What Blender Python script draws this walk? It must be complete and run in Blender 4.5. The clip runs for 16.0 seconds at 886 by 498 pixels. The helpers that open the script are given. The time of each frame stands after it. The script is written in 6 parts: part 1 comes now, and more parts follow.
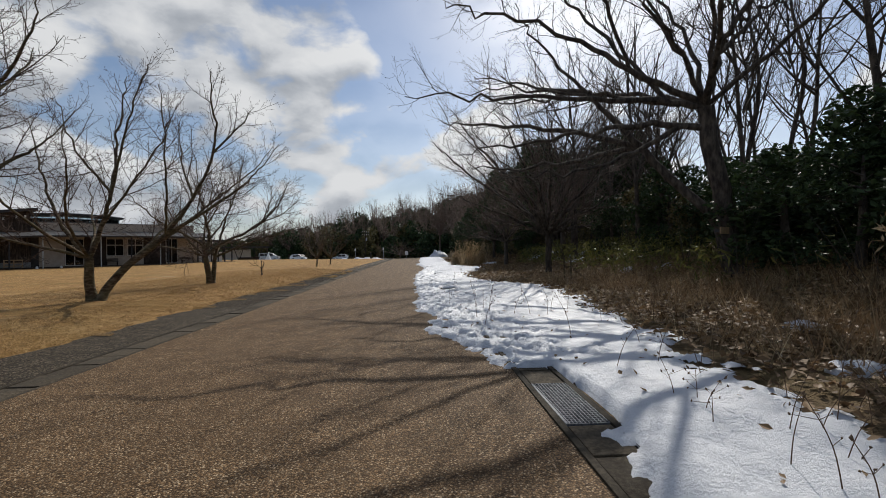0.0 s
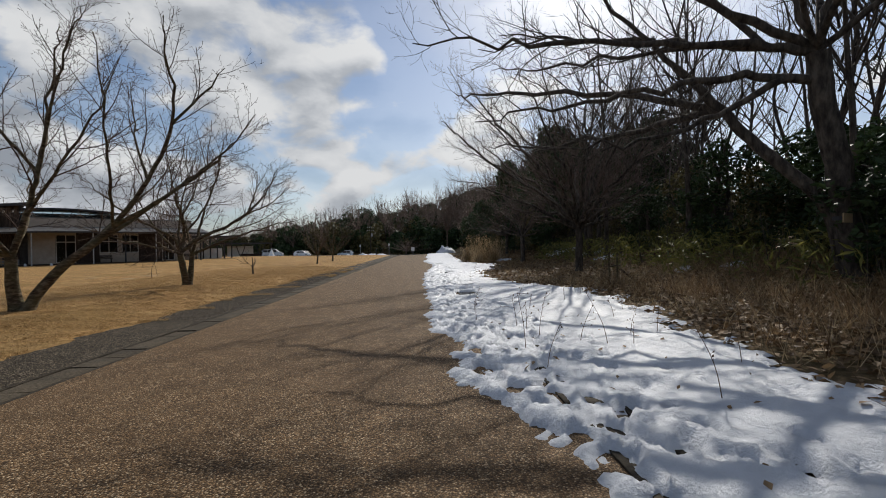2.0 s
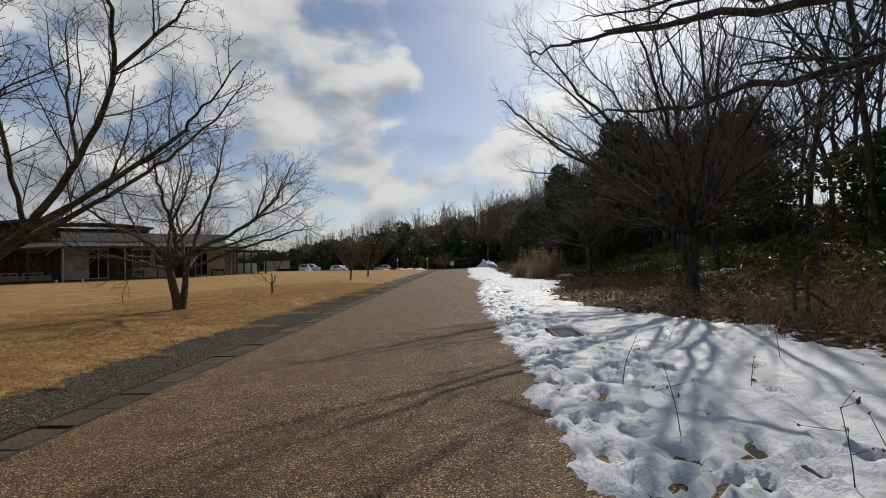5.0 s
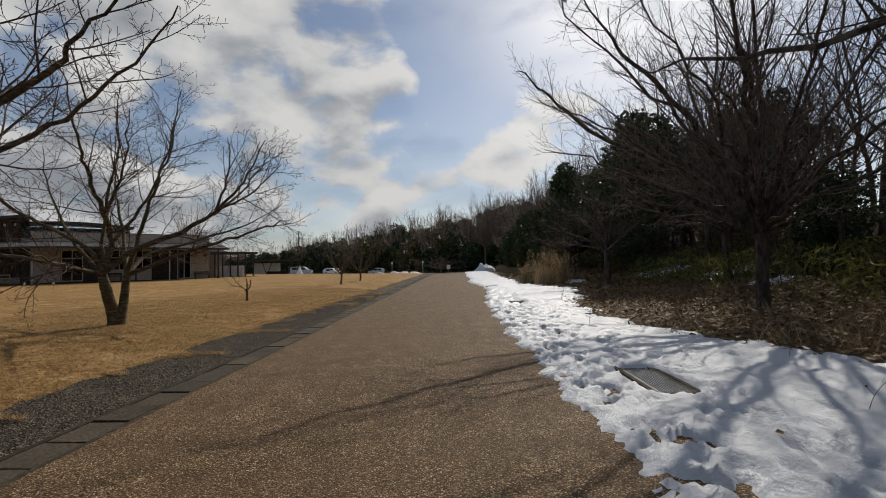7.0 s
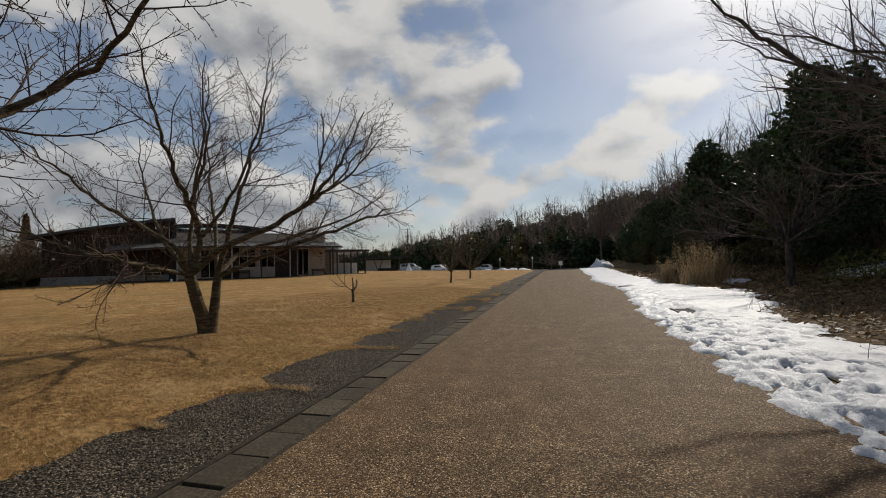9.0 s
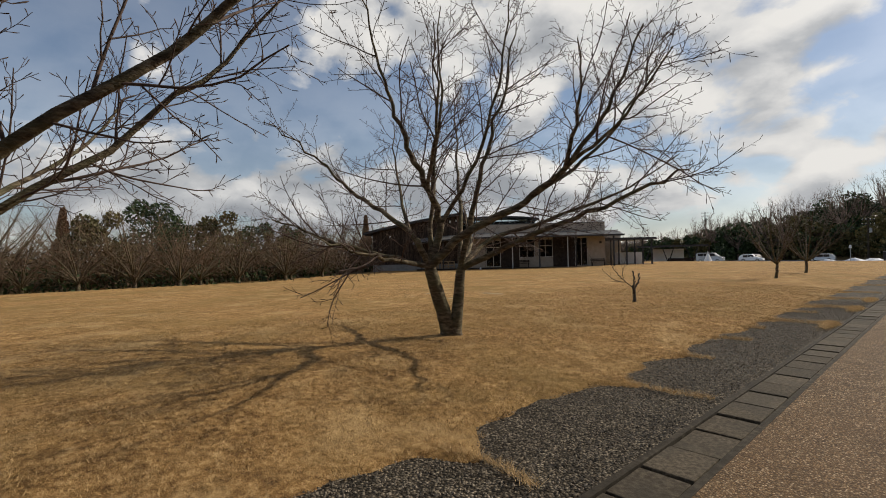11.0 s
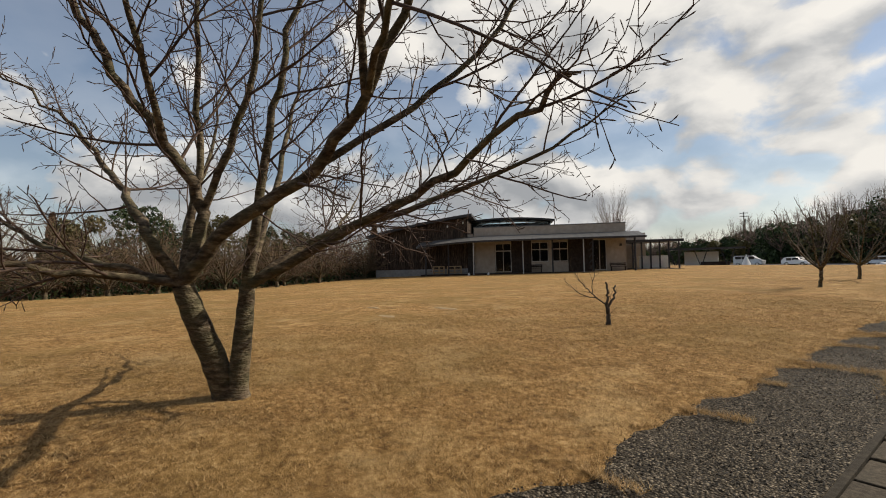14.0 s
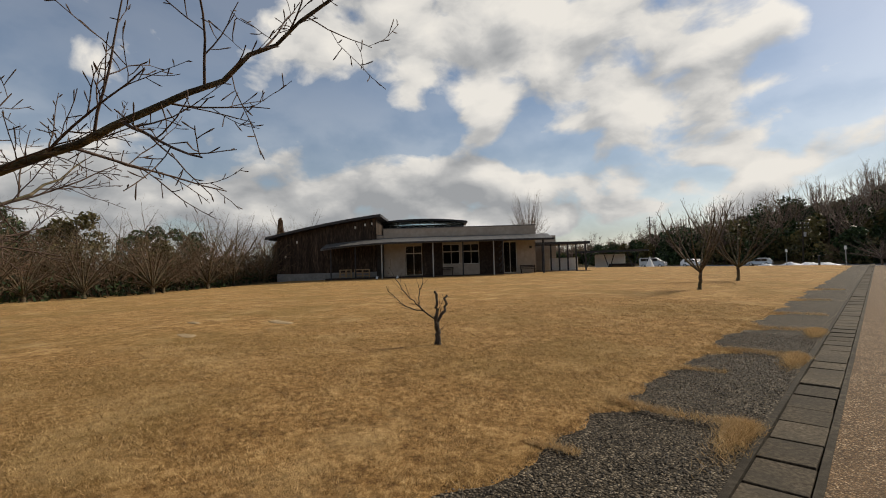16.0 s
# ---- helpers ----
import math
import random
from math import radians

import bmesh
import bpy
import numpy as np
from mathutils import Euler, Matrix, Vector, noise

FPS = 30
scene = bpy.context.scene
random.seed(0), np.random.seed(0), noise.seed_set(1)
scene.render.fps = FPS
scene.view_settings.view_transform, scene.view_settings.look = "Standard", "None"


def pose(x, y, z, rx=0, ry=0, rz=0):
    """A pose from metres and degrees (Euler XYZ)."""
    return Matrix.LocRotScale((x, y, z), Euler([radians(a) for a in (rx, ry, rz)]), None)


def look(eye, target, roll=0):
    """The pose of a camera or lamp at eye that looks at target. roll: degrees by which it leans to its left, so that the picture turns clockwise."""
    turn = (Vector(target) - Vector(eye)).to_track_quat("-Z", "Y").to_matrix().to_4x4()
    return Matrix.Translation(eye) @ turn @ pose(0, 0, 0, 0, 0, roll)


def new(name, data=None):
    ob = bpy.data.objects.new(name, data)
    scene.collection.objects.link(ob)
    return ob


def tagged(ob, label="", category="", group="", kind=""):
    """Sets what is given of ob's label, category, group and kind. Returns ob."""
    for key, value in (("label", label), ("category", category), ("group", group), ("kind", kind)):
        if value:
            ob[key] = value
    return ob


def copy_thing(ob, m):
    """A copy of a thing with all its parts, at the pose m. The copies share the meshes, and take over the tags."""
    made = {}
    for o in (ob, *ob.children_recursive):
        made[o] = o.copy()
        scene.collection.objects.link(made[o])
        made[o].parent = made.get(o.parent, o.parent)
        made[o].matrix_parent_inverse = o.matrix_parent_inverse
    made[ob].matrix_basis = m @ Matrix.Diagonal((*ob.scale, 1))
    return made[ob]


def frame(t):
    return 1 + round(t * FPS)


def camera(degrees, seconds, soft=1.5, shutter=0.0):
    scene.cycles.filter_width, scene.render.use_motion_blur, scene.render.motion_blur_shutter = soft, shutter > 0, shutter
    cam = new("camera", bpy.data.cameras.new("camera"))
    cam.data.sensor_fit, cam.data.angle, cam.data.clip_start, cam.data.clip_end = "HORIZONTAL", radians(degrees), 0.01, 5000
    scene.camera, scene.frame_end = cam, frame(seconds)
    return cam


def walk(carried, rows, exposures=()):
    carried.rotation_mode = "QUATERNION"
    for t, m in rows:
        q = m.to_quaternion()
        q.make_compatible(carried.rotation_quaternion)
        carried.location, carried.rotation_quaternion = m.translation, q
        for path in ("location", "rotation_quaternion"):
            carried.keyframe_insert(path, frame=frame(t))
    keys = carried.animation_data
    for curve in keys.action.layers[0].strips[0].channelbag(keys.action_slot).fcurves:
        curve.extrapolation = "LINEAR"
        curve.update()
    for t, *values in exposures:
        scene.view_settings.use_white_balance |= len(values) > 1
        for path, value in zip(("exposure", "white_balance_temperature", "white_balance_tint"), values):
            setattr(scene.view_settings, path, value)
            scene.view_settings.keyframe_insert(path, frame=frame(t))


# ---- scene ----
cam = camera(87.5, 16.0, soft=1.0)
PATH = [
    (0, (1.858, 0.492, 1.417), (1.978, 2.488, 1.424), -0.8),
    (0.5, (1.804, 1.192, 1.424), (1.971, 3.185, 1.425), -0.5),
    (1, (1.821, 1.903, 1.416), (2.009, 3.894, 1.416), -0.9),
    (1.5, (1.8, 2.644, 1.434), (1.953, 4.638, 1.429), -0.9),
    (2, (1.744, 3.399, 1.412), (1.838, 5.397, 1.402), -0.9),
    (2.5, (1.664, 4.148, 1.462), (1.671, 6.148, 1.452), -1.2),
    (3, (1.522, 4.789, 1.476), (1.433, 6.787, 1.471), -1.0),
    (3.5, (1.411, 5.544, 1.443), (1.251, 7.538, 1.45), -0.9),
    (4, (1.277, 6.23, 1.439), (1.114, 8.224, 1.46), -1.1),
    (4.5, (1.236, 6.974, 1.394), (1.126, 8.971, 1.43), -1.1),
    (4.7, (1.214, 7.295, 1.39), (1.129, 9.292, 1.434), -1.2),
    (6.8, (0.848, 10.204, 1.415), (0.826, 12.203, 1.487), -0.9),
    (7, (0.787, 10.482, 1.417), (0.748, 12.48, 1.485), -0.8),
    (7.5, (0.581, 11.151, 1.41), (0.478, 13.147, 1.48), -0.8),
    (8, (0.388, 11.862, 1.428), (0.172, 13.848, 1.503), -0.7),
    (8.5, (0.145, 12.475, 1.458), (-0.199, 14.444, 1.54), -0.8),
    (9, (-0.046, 13.126, 1.466), (-0.533, 15.064, 1.525), -1.1),
    (9.5, (-0.304, 13.741, 1.441), (-1.033, 15.603, 1.482), -1.1),
    (10, (-0.553, 14.382, 1.45), (-1.598, 16.086, 1.49), -1.3),
    (10.2, (-0.688, 14.598, 1.47), (-1.86, 16.218, 1.506), -1.3),
    (12.3, (-1.403, 17.423, 1.472), (-3.011, 18.611, 1.533), -0.9),
    (12.5, (-1.461, 17.684, 1.452), (-3.061, 18.883, 1.519), -1.2),
    (13, (-1.599, 18.418, 1.458), (-3.185, 19.634, 1.523), -1.3),
    (13.5, (-1.672, 19.109, 1.474), (-3.265, 20.317, 1.54), -1.4),
    (14, (-1.82, 19.833, 1.468), (-3.391, 21.069, 1.527), -1.4),
    (14.5, (-1.759, 20.533, 1.487), (-3.295, 21.812, 1.561), -1.7),
    (15, (-1.877, 21.383, 1.448), (-3.343, 22.742, 1.52), -1.4),
    (15.5, (-1.829, 22.092, 1.456), (-3.239, 23.51, 1.526), -1.5),
    (16, (-1.893, 22.808, 1.441), (-3.262, 24.265, 1.503), -1.6),
]
walk(cam, [(t, look(eye, target, roll)) for t, eye, target, roll in PATH],
     exposures=[(0.0, -0.26, 6300, 10), (7.0, -0.45, 6550, 10), (9.0, -0.5, 6650, 10), (10.2, -0.3, 6650, 10), (12.3, 0.03, 6900, 10), (14.6, 0.0, 6950, 10), (16.0, -0.11, 7000, 10)])
# ---- world, sun, exposure ----
SUN_AZ, SUN_EL = 23.0, 34.0
scene.view_settings.exposure = 0.0
world = bpy.data.worlds.new("winter_sky")
scene.world = world
world.use_nodes = True


def node(tree, kind, ins=None, operation=None, use_clamp=False, feature=None, data_type=None):
    n = tree.nodes.new(kind)
    if operation:
        n.operation = operation
    if use_clamp:
        n.use_clamp = True
    if feature:
        n.feature = feature
    if data_type:
        n.data_type = data_type
    for k, v in (ins or {}).items():
        if isinstance(v, bpy.types.NodeSocket):
            tree.links.new(v, n.inputs[k])
        else:
            n.inputs[k].default_value = v
    return n


def ramp(tree, fac, stops):
    n = tree.nodes.new("ShaderNodeValToRGB")
    tree.links.new(fac, n.inputs[0])
    els = n.color_ramp.elements
    while len(els) < len(stops):
        els.new(0.5)
    for e, (p, c) in zip(els, stops):
        e.position = p
        e.color = (*c, 1) if len(c) == 3 else c
    return n.outputs[0]


def maths(tree, op, a, b=0.0, c=0.0, clamp=False):
    return node(tree, "ShaderNodeMath", {0: a, 1: b, 2: c}, operation=op, use_clamp=clamp).outputs[0]


def build_sky():
    t = world.node_tree
    t.nodes.clear()
    sky = node(t, "ShaderNodeTexSky")
    sky.sky_type, sky.sun_disc, sky.sun_elevation, sky.sun_rotation = "NISHITA", False, radians(SUN_EL), radians(SUN_AZ)
    sky.altitude, sky.air_density, sky.dust_density, sky.ozone_density = 50.0, 1.0, 0.6, 2.6
    co = node(t, "ShaderNodeTexCoord").outputs["Generated"]
    x, y, z = node(t, "ShaderNodeSeparateXYZ", {0: co}).outputs
    az = maths(t, "MULTIPLY", maths(t, "ARCTAN2", x, y), 57.2958)
    el = maths(t, "MULTIPLY", maths(t, "ARCSINE", z), 57.2958)

    def bank(a, e, wide, tall, amount):
        """A heap of cloud (or a gap) round azimuth a and elevation e, in degrees."""
        u = maths(t, "DIVIDE", maths(t, "SUBTRACT", az, a), wide)
        v = maths(t, "DIVIDE", maths(t, "SUBTRACT", el, e), tall)
        q = maths(t, "MULTIPLY_ADD", u, u, maths(t, "MULTIPLY", v, v))
        return maths(t, "MULTIPLY", maths(t, "EXPONENT", maths(t, "MULTIPLY", q, -1.0)), amount)

    def billow(shift):
        p = node(t, "ShaderNodeMapping", {0: co, 1: shift, 3: (1.0, 1.0, 1.7)}).outputs[0]
        big = node(t, "ShaderNodeTexNoise", {"Vector": p, "Scale": 4.2, "Detail": 2.0, "Roughness": 0.5}).outputs[0]
        fine = node(t, "ShaderNodeTexNoise", {"Vector": p, "Scale": 8.5, "Detail": 9.0, "Roughness": 0.52, "Distortion": 0.25}).outputs[0]
        return maths(t, "MULTIPLY_ADD", big, 0.45, maths(t, "MULTIPLY", fine, 0.58))

    here = billow((0, 0, 0))
    a, e = radians(SUN_AZ), radians(SUN_EL)
    sunward = billow((0.035 * math.sin(a), 0.02 * math.cos(a), 0.075))
    cover = here
    for args in CLOUD_BANKS:
        cover = maths(t, "ADD", cover, bank(*args))
    fac = ramp(t, cover, [(0.53, (0, 0, 0)), (0.575, (0.45,) * 3), (0.64, (1, 1, 1))])
    # the side towards the sun is white, thick hearts and undersides are grey
    lit = maths(t, "MULTIPLY", maths(t, "SUBTRACT", here, sunward), 2.5)
    lit = maths(t, "ADD", lit, maths(t, "MULTIPLY_ADD", cover, -0.75, 1.14))
    lit = maths(t, "ADD", lit, bank(-70, 5, 55, 10, -0.42))
    lit = maths(t, "ADD", lit, bank(8, 15, 9, 7, 0.40))
    tint = ramp(t, lit, [(0.12, (0.40, 0.43, 0.475)), (0.45, (0.60, 0.625, 0.66)), (0.68, (0.84, 0.85, 0.86)), (0.95, (1.0, 0.995, 0.98))])
    d = node(t, "ShaderNodeVectorMath", {0: co, 1: (math.sin(a) * math.cos(e), math.cos(a) * math.cos(e), math.sin(e))}, operation="DOT_PRODUCT").outputs["Value"]
    glow = maths(t, "MULTIPLY", maths(t, "POWER", maths(t, "MAXIMUM", d, 0.0), 22.0), 0.9)
    haze = ramp(t, z, [(0.0, (0.66,) * 3), (0.09, (0.44,) * 3), (0.35, (0.14,) * 3)])
    fac2 = maths(t, "MAXIMUM", fac, haze)
    fac3 = maths(t, "MAXIMUM", fac2, maths(t, "MULTIPLY", glow, 0.95), clamp=True)
    bg1 = node(t, "ShaderNodeBackground", {0: sky.outputs[0], 1: SKY_POWER})
    bg2 = node(t, "ShaderNodeBackground", {0: tint, 1: maths(t, "ADD", CLOUD_POWER, maths(t, "MULTIPLY", glow, 1.0))})
    mix = node(t, "ShaderNodeMixShader", {0: fac3, 1: bg1.outputs[0], 2: bg2.outputs[0]})
    node(t, "ShaderNodeOutputWorld", {0: mix.outputs[0]})


SKY_POWER, CLOUD_POWER = 0.105, 0.86
# azimuth from the road's direction, elevation, width, height, how much cloud is added there
CLOUD_BANKS = [(-15, 19, 9, 9, 0.17), (-27, 26, 11, 8, 0.14), (-36, 14, 12, 7, 0.10), (-4, 10, 7, 2.5, 0.10), (7, 13, 5, 4, 0.17), (11, 17, 4, 4, 0.12),
               (4, 28, 9, 8, -0.20), (0, 18, 3, 4, -0.10), (-46, 26, 17, 6, 0.17), (-58, 18, 14, 2.8, -0.20), (-44, 14.5, 8, 2, -0.10), (-68, 27, 5, 6, -0.16),
               (-70, 8, 30, 5.5, 0.20), (-35, 7, 18, 5, 0.14), (-62, 34, 30, 8, 0.10), (-90, 27, 12, 9, -0.18)]
build_sky()
sun_data = bpy.data.lights.new("sun", "SUN")
sun_data.energy, sun_data.angle, sun_data.color = 5.0, radians(0.55), (1.0, 0.93, 0.82)
sun = new("sun", sun_data)
_a, _e = radians(SUN_AZ), radians(SUN_EL)
sun.matrix_world = look((60 * math.sin(_a), 60 * math.cos(_a), 60 * math.tan(_e)), (0, 0, 0))
# ---- materials ----
def surface(name, stops, scale=8.0, rough=0.8, bump=0.3, bump_scale=40.0, wash=None, wash_scale=0.5, wash_amount=0.5, detail=6.0,
            stretch=(1, 1, 1), coords="pos", metal=0.0, spec=0.12, dist=0.01, per_piece=0.0, wash_stops=(0.4, 0.62), wash2=None, wash2_scale=0.1):
    m = bpy.data.materials.new(name)
    m.use_nodes = True
    t = m.node_tree
    t.nodes.clear()
    if coords == "pos":
        co = node(t, "ShaderNodeNewGeometry").outputs["Position"]
    else:
        co = node(t, "ShaderNodeTexCoord").outputs["Object"]
    co = node(t, "ShaderNodeMapping", {0: co, 3: stretch}).outputs[0]
    n1 = node(t, "ShaderNodeTexNoise", {"Vector": co, "Scale": scale, "Detail": detail, "Roughness": 0.62}).outputs[0]
    k = len(stops) - 1
    col = ramp(t, n1, [(0.36 + 0.28 * i / k, c) for i, c in enumerate(stops)])
    if wash:
        n2 = node(t, "ShaderNodeTexNoise", {"Vector": co, "Scale": wash_scale, "Detail": 4.0, "Roughness": 0.6}).outputs[0]
        f = ramp(t, n2, [(wash_stops[0], (0, 0, 0)), (wash_stops[1], (wash_amount,) * 3)])
        mx = node(t, "ShaderNodeMix", {0: f, 6: col, 7: (*wash, 1)}, data_type="RGBA")
        col = mx.outputs[2]
    if wash2:
        n3 = node(t, "ShaderNodeTexNoise", {"Vector": co, "Scale": wash2_scale, "Detail": 3.0, "Roughness": 0.55}).outputs[0]
        f = ramp(t, n3, [(0.44, (0, 0, 0)), (0.60, (0.6,) * 3)])
        col = node(t, "ShaderNodeMix", {0: f, 6: col, 7: (*wash2, 1)}, data_type="RGBA").outputs[2]
    if per_piece:
        rnd = node(t, "ShaderNodeObjectInfo").outputs["Random"]
        v = maths(t, "ADD", maths(t, "MULTIPLY", rnd, per_piece), 1.0 - per_piece / 2)
        col = node(t, "ShaderNodeHueSaturation", {"Value": v, "Color": col}).outputs[0]
    nb = node(t, "ShaderNodeTexNoise", {"Vector": co, "Scale": bump_scale, "Detail": 5.0}).outputs[0]
    bp = node(t, "ShaderNodeBump", {"Strength": bump, "Distance": dist, "Height": nb}).outputs[0]
    b = node(t, "ShaderNodeBsdfPrincipled", {"Base Color": col, "Roughness": rough, "Metallic": metal, "Specular IOR Level": spec, "Normal": bp})
    node(t, "ShaderNodeOutputMaterial", {0: b.outputs[0]})
    return m


def aggregate(name, stones, gap, scale, rough=0.75, bump=0.8, dist=0.006, wash=None, wash_scale=0.35, wash_amount=0.5):
    """Stones of several colours set in a dark binder."""
    m = bpy.data.materials.new(name)
    m.use_nodes = True
    t = m.node_tree
    t.nodes.clear()
    co = node(t, "ShaderNodeNewGeometry").outputs["Position"]
    v = node(t, "ShaderNodeTexVoronoi", {"Vector": co, "Scale": scale, "Randomness": 1.0}, feature="F1")
    pick = node(t, "ShaderNodeSeparateColor", {0: v.outputs["Color"]}).outputs[0]
    k = len(stones) - 1
    col = ramp(t, pick, [(i / k, c) for i, c in enumerate(stones)])
    edge = ramp(t, v.outputs["Distance"], [(0.35, (0, 0, 0)), (0.68, (0.85,) * 3)])
    col = node(t, "ShaderNodeMix", {0: edge, 6: col, 7: (*gap, 1)}, data_type="RGBA").outputs[2]
    n0 = node(t, "ShaderNodeTexNoise", {"Vector": co, "Scale": 3.0, "Detail": 5.0}).outputs[0]
    col = node(t, "ShaderNodeMix", {0: ramp(t, n0, [(0.35, (0, 0, 0)), (0.7, (0.45,) * 3)]), 6: col, 7: (*gap, 1)}, data_type="RGBA").outputs[2]
    if wash:
        n2 = node(t, "ShaderNodeTexNoise", {"Vector": co, "Scale": wash_scale, "Detail": 5.0, "Roughness": 0.65}).outputs[0]
        f = ramp(t, n2, [(0.42, (0, 0, 0)), (0.62, (wash_amount,) * 3)])
        col = node(t, "ShaderNodeMix", {0: f, 6: col, 7: (*wash, 1)}, data_type="RGBA").outputs[2]
    dome = maths(t, "SUBTRACT", 1.0, v.outputs["Distance"])
    bp = node(t, "ShaderNodeBump", {"Strength": bump, "Distance": dist, "Height": dome}).outputs[0]
    b = node(t, "ShaderNodeBsdfPrincipled", {"Base Color": col, "Roughness": rough, "Specular IOR Level": 0.08, "Normal": bp})
    node(t, "ShaderNodeOutputMaterial", {0: b.outputs[0]})
    return m


def glass(name, tint=(0.8, 0.85, 0.88), rough=0.03):
    m = bpy.data.materials.new(name)
    m.use_nodes = True
    b = m.node_tree.nodes["Principled BSDF"]
    b.inputs["Base Color"].default_value = (*tint, 1)
    b.inputs["Roughness"].default_value = rough
    b.inputs["Transmission Weight"].default_value = 1.0
    b.inputs["IOR"].default_value = 1.3
    return m


def snow_material():
    m = bpy.data.materials.new("old_snow")
    m.use_nodes = True
    t = m.node_tree
    t.nodes.clear()
    co = node(t, "ShaderNodeNewGeometry").outputs["Position"]
    n1 = node(t, "ShaderNodeTexNoise", {"Vector": co, "Scale": 1.7, "Detail": 6.0, "Roughness": 0.6}).outputs[0]
    col = ramp(t, n1, [(0.3, (0.46, 0.49, 0.54)), (0.55, (0.60, 0.62, 0.66)), (0.75, (0.52, 0.54, 0.57))])
    dirt = node(t, "ShaderNodeTexNoise", {"Vector": co, "Scale": 55.0, "Detail": 3.0}).outputs[0]
    col = node(t, "ShaderNodeMix", {0: ramp(t, dirt, [(0.70, (0, 0, 0)), (0.78, (0.5,) * 3)]), 6: col, 7: (0.22, 0.18, 0.14, 1)}, data_type="RGBA").outputs[2]
    nb = node(t, "ShaderNodeTexNoise", {"Vector": co, "Scale": 26.0, "Detail": 8.0, "Roughness": 0.7}).outputs[0]
    bp = node(t, "ShaderNodeBump", {"Strength": 0.8, "Distance": 0.035, "Height": nb}).outputs[0]
    b = node(t, "ShaderNodeBsdfPrincipled", {"Base Color": col, "Roughness": 0.55, "Specular IOR Level": 0.4, "Normal": bp})
    node(t, "ShaderNodeOutputMaterial", {0: b.outputs[0]})
    return m


def leafy(name, a, b_, rough=0.5, trans=0.25):
    """Leaves or blades: each island takes a colour of its own."""
    m = bpy.data.materials.new(name)
    m.use_nodes = True
    t = m.node_tree
    t.nodes.clear()
    rnd = node(t, "ShaderNodeNewGeometry").outputs["Random Per Island"]
    col = ramp(t, rnd, [(0.0, a), (1.0, b_)])
    d = node(t, "ShaderNodeBsdfPrincipled", {"Base Color": col, "Roughness": rough, "Specular IOR Level": 0.2})
    tr = node(t, "ShaderNodeBsdfTranslucent", {0: col})
    mx = node(t, "ShaderNodeMixShader", {0: trans, 1: d.outputs[0], 2: tr.outputs[0]})
    node(t, "ShaderNodeOutputMaterial", {0: mx.outputs[0]})
    return m


def lawn_material():
    """Short winter turf: straw tufts, dark thatch between them, broad paler and greener patches."""
    m = bpy.data.materials.new("dry_lawn")
    m.use_nodes = True
    t = m.node_tree
    t.nodes.clear()
    co = node(t, "ShaderNodeNewGeometry").outputs["Position"]
    tuft = node(t, "ShaderNodeTexNoise", {"Vector": co, "Scale": 13.0, "Detail": 9.0, "Roughness": 0.72}).outputs[0]
    straw = node(t, "ShaderNodeTexNoise", {"Vector": co, "Scale": 120.0, "Detail": 4.0, "Roughness": 0.7}).outputs[0]
    clump = node(t, "ShaderNodeTexNoise", {"Vector": co, "Scale": 2.6, "Detail": 6.0, "Roughness": 0.7}).outputs[0]
    mixed = maths(t, "ADD", maths(t, "MULTIPLY", tuft, 0.42), maths(t, "MULTIPLY_ADD", straw, 0.38, maths(t, "MULTIPLY", clump, 0.20)))
    col = ramp(t, mixed, [(0.40, (0.055, 0.028, 0.010)), (0.475, (0.215, 0.118, 0.042)), (0.535, (0.40, 0.235, 0.09)), (0.62, (0.70, 0.48, 0.23))])
    broad = node(t, "ShaderNodeTexNoise", {"Vector": co, "Scale": 0.28, "Detail": 5.0, "Roughness": 0.62}).outputs[0]
    col = node(t, "ShaderNodeMix", {0: ramp(t, broad, [(0.44, (0, 0, 0)), (0.62, (0.55,) * 3)]), 6: col, 7: (0.19, 0.125, 0.042, 1)}, data_type="RGBA").outputs[2]
    pale = node(t, "ShaderNodeTexNoise", {"Vector": node(t, "ShaderNodeMapping", {0: co, 1: (31, 7, 0)}).outputs[0], "Scale": 0.7, "Detail": 6.0, "Roughness": 0.68}).outputs[0]
    col = node(t, "ShaderNodeMix", {0: ramp(t, pale, [(0.52, (0, 0, 0)), (0.68, (0.5,) * 3)]), 6: col, 7: (0.52, 0.36, 0.17, 1)}, data_type="RGBA").outputs[2]
    bp = node(t, "ShaderNodeBump", {"Strength": 1.0, "Distance": 0.05, "Height": mixed}).outputs[0]
    b = node(t, "ShaderNodeBsdfPrincipled", {"Base Color": col, "Roughness": 0.95, "Specular IOR Level": 0.1, "Normal": bp})
    node(t, "ShaderNodeOutputMaterial", {0: b.outputs[0]})
    return m


M = {}
M["road"] = aggregate("road_aggregate", [(0.030, 0.018, 0.009), (0.18, 0.108, 0.053), (0.37, 0.235, 0.122), (0.07, 0.043, 0.022), (0.72, 0.54, 0.34)], (0.032, 0.020, 0.011), 82.0,
                      wash=(0.13, 0.080, 0.042), wash_amount=0.3)
M["gravel"] = aggregate("gravel", [(0.052, 0.040, 0.026), (0.115, 0.09, 0.06), (0.025, 0.02, 0.013), (0.30, 0.245, 0.175), (0.075, 0.06, 0.04)], (0.009, 0.007, 0.005), 48.0, bump=1.0, dist=0.014)
M["pebble"] = leafy("pebbles", (0.022, 0.018, 0.013), (0.33, 0.27, 0.20), 0.95, 0.0)
M["lawn"] = lawn_material()
M["blade"] = leafy("dry_grass_blades", (0.13, 0.066, 0.019), (0.66, 0.45, 0.21), 0.7, 0.2)
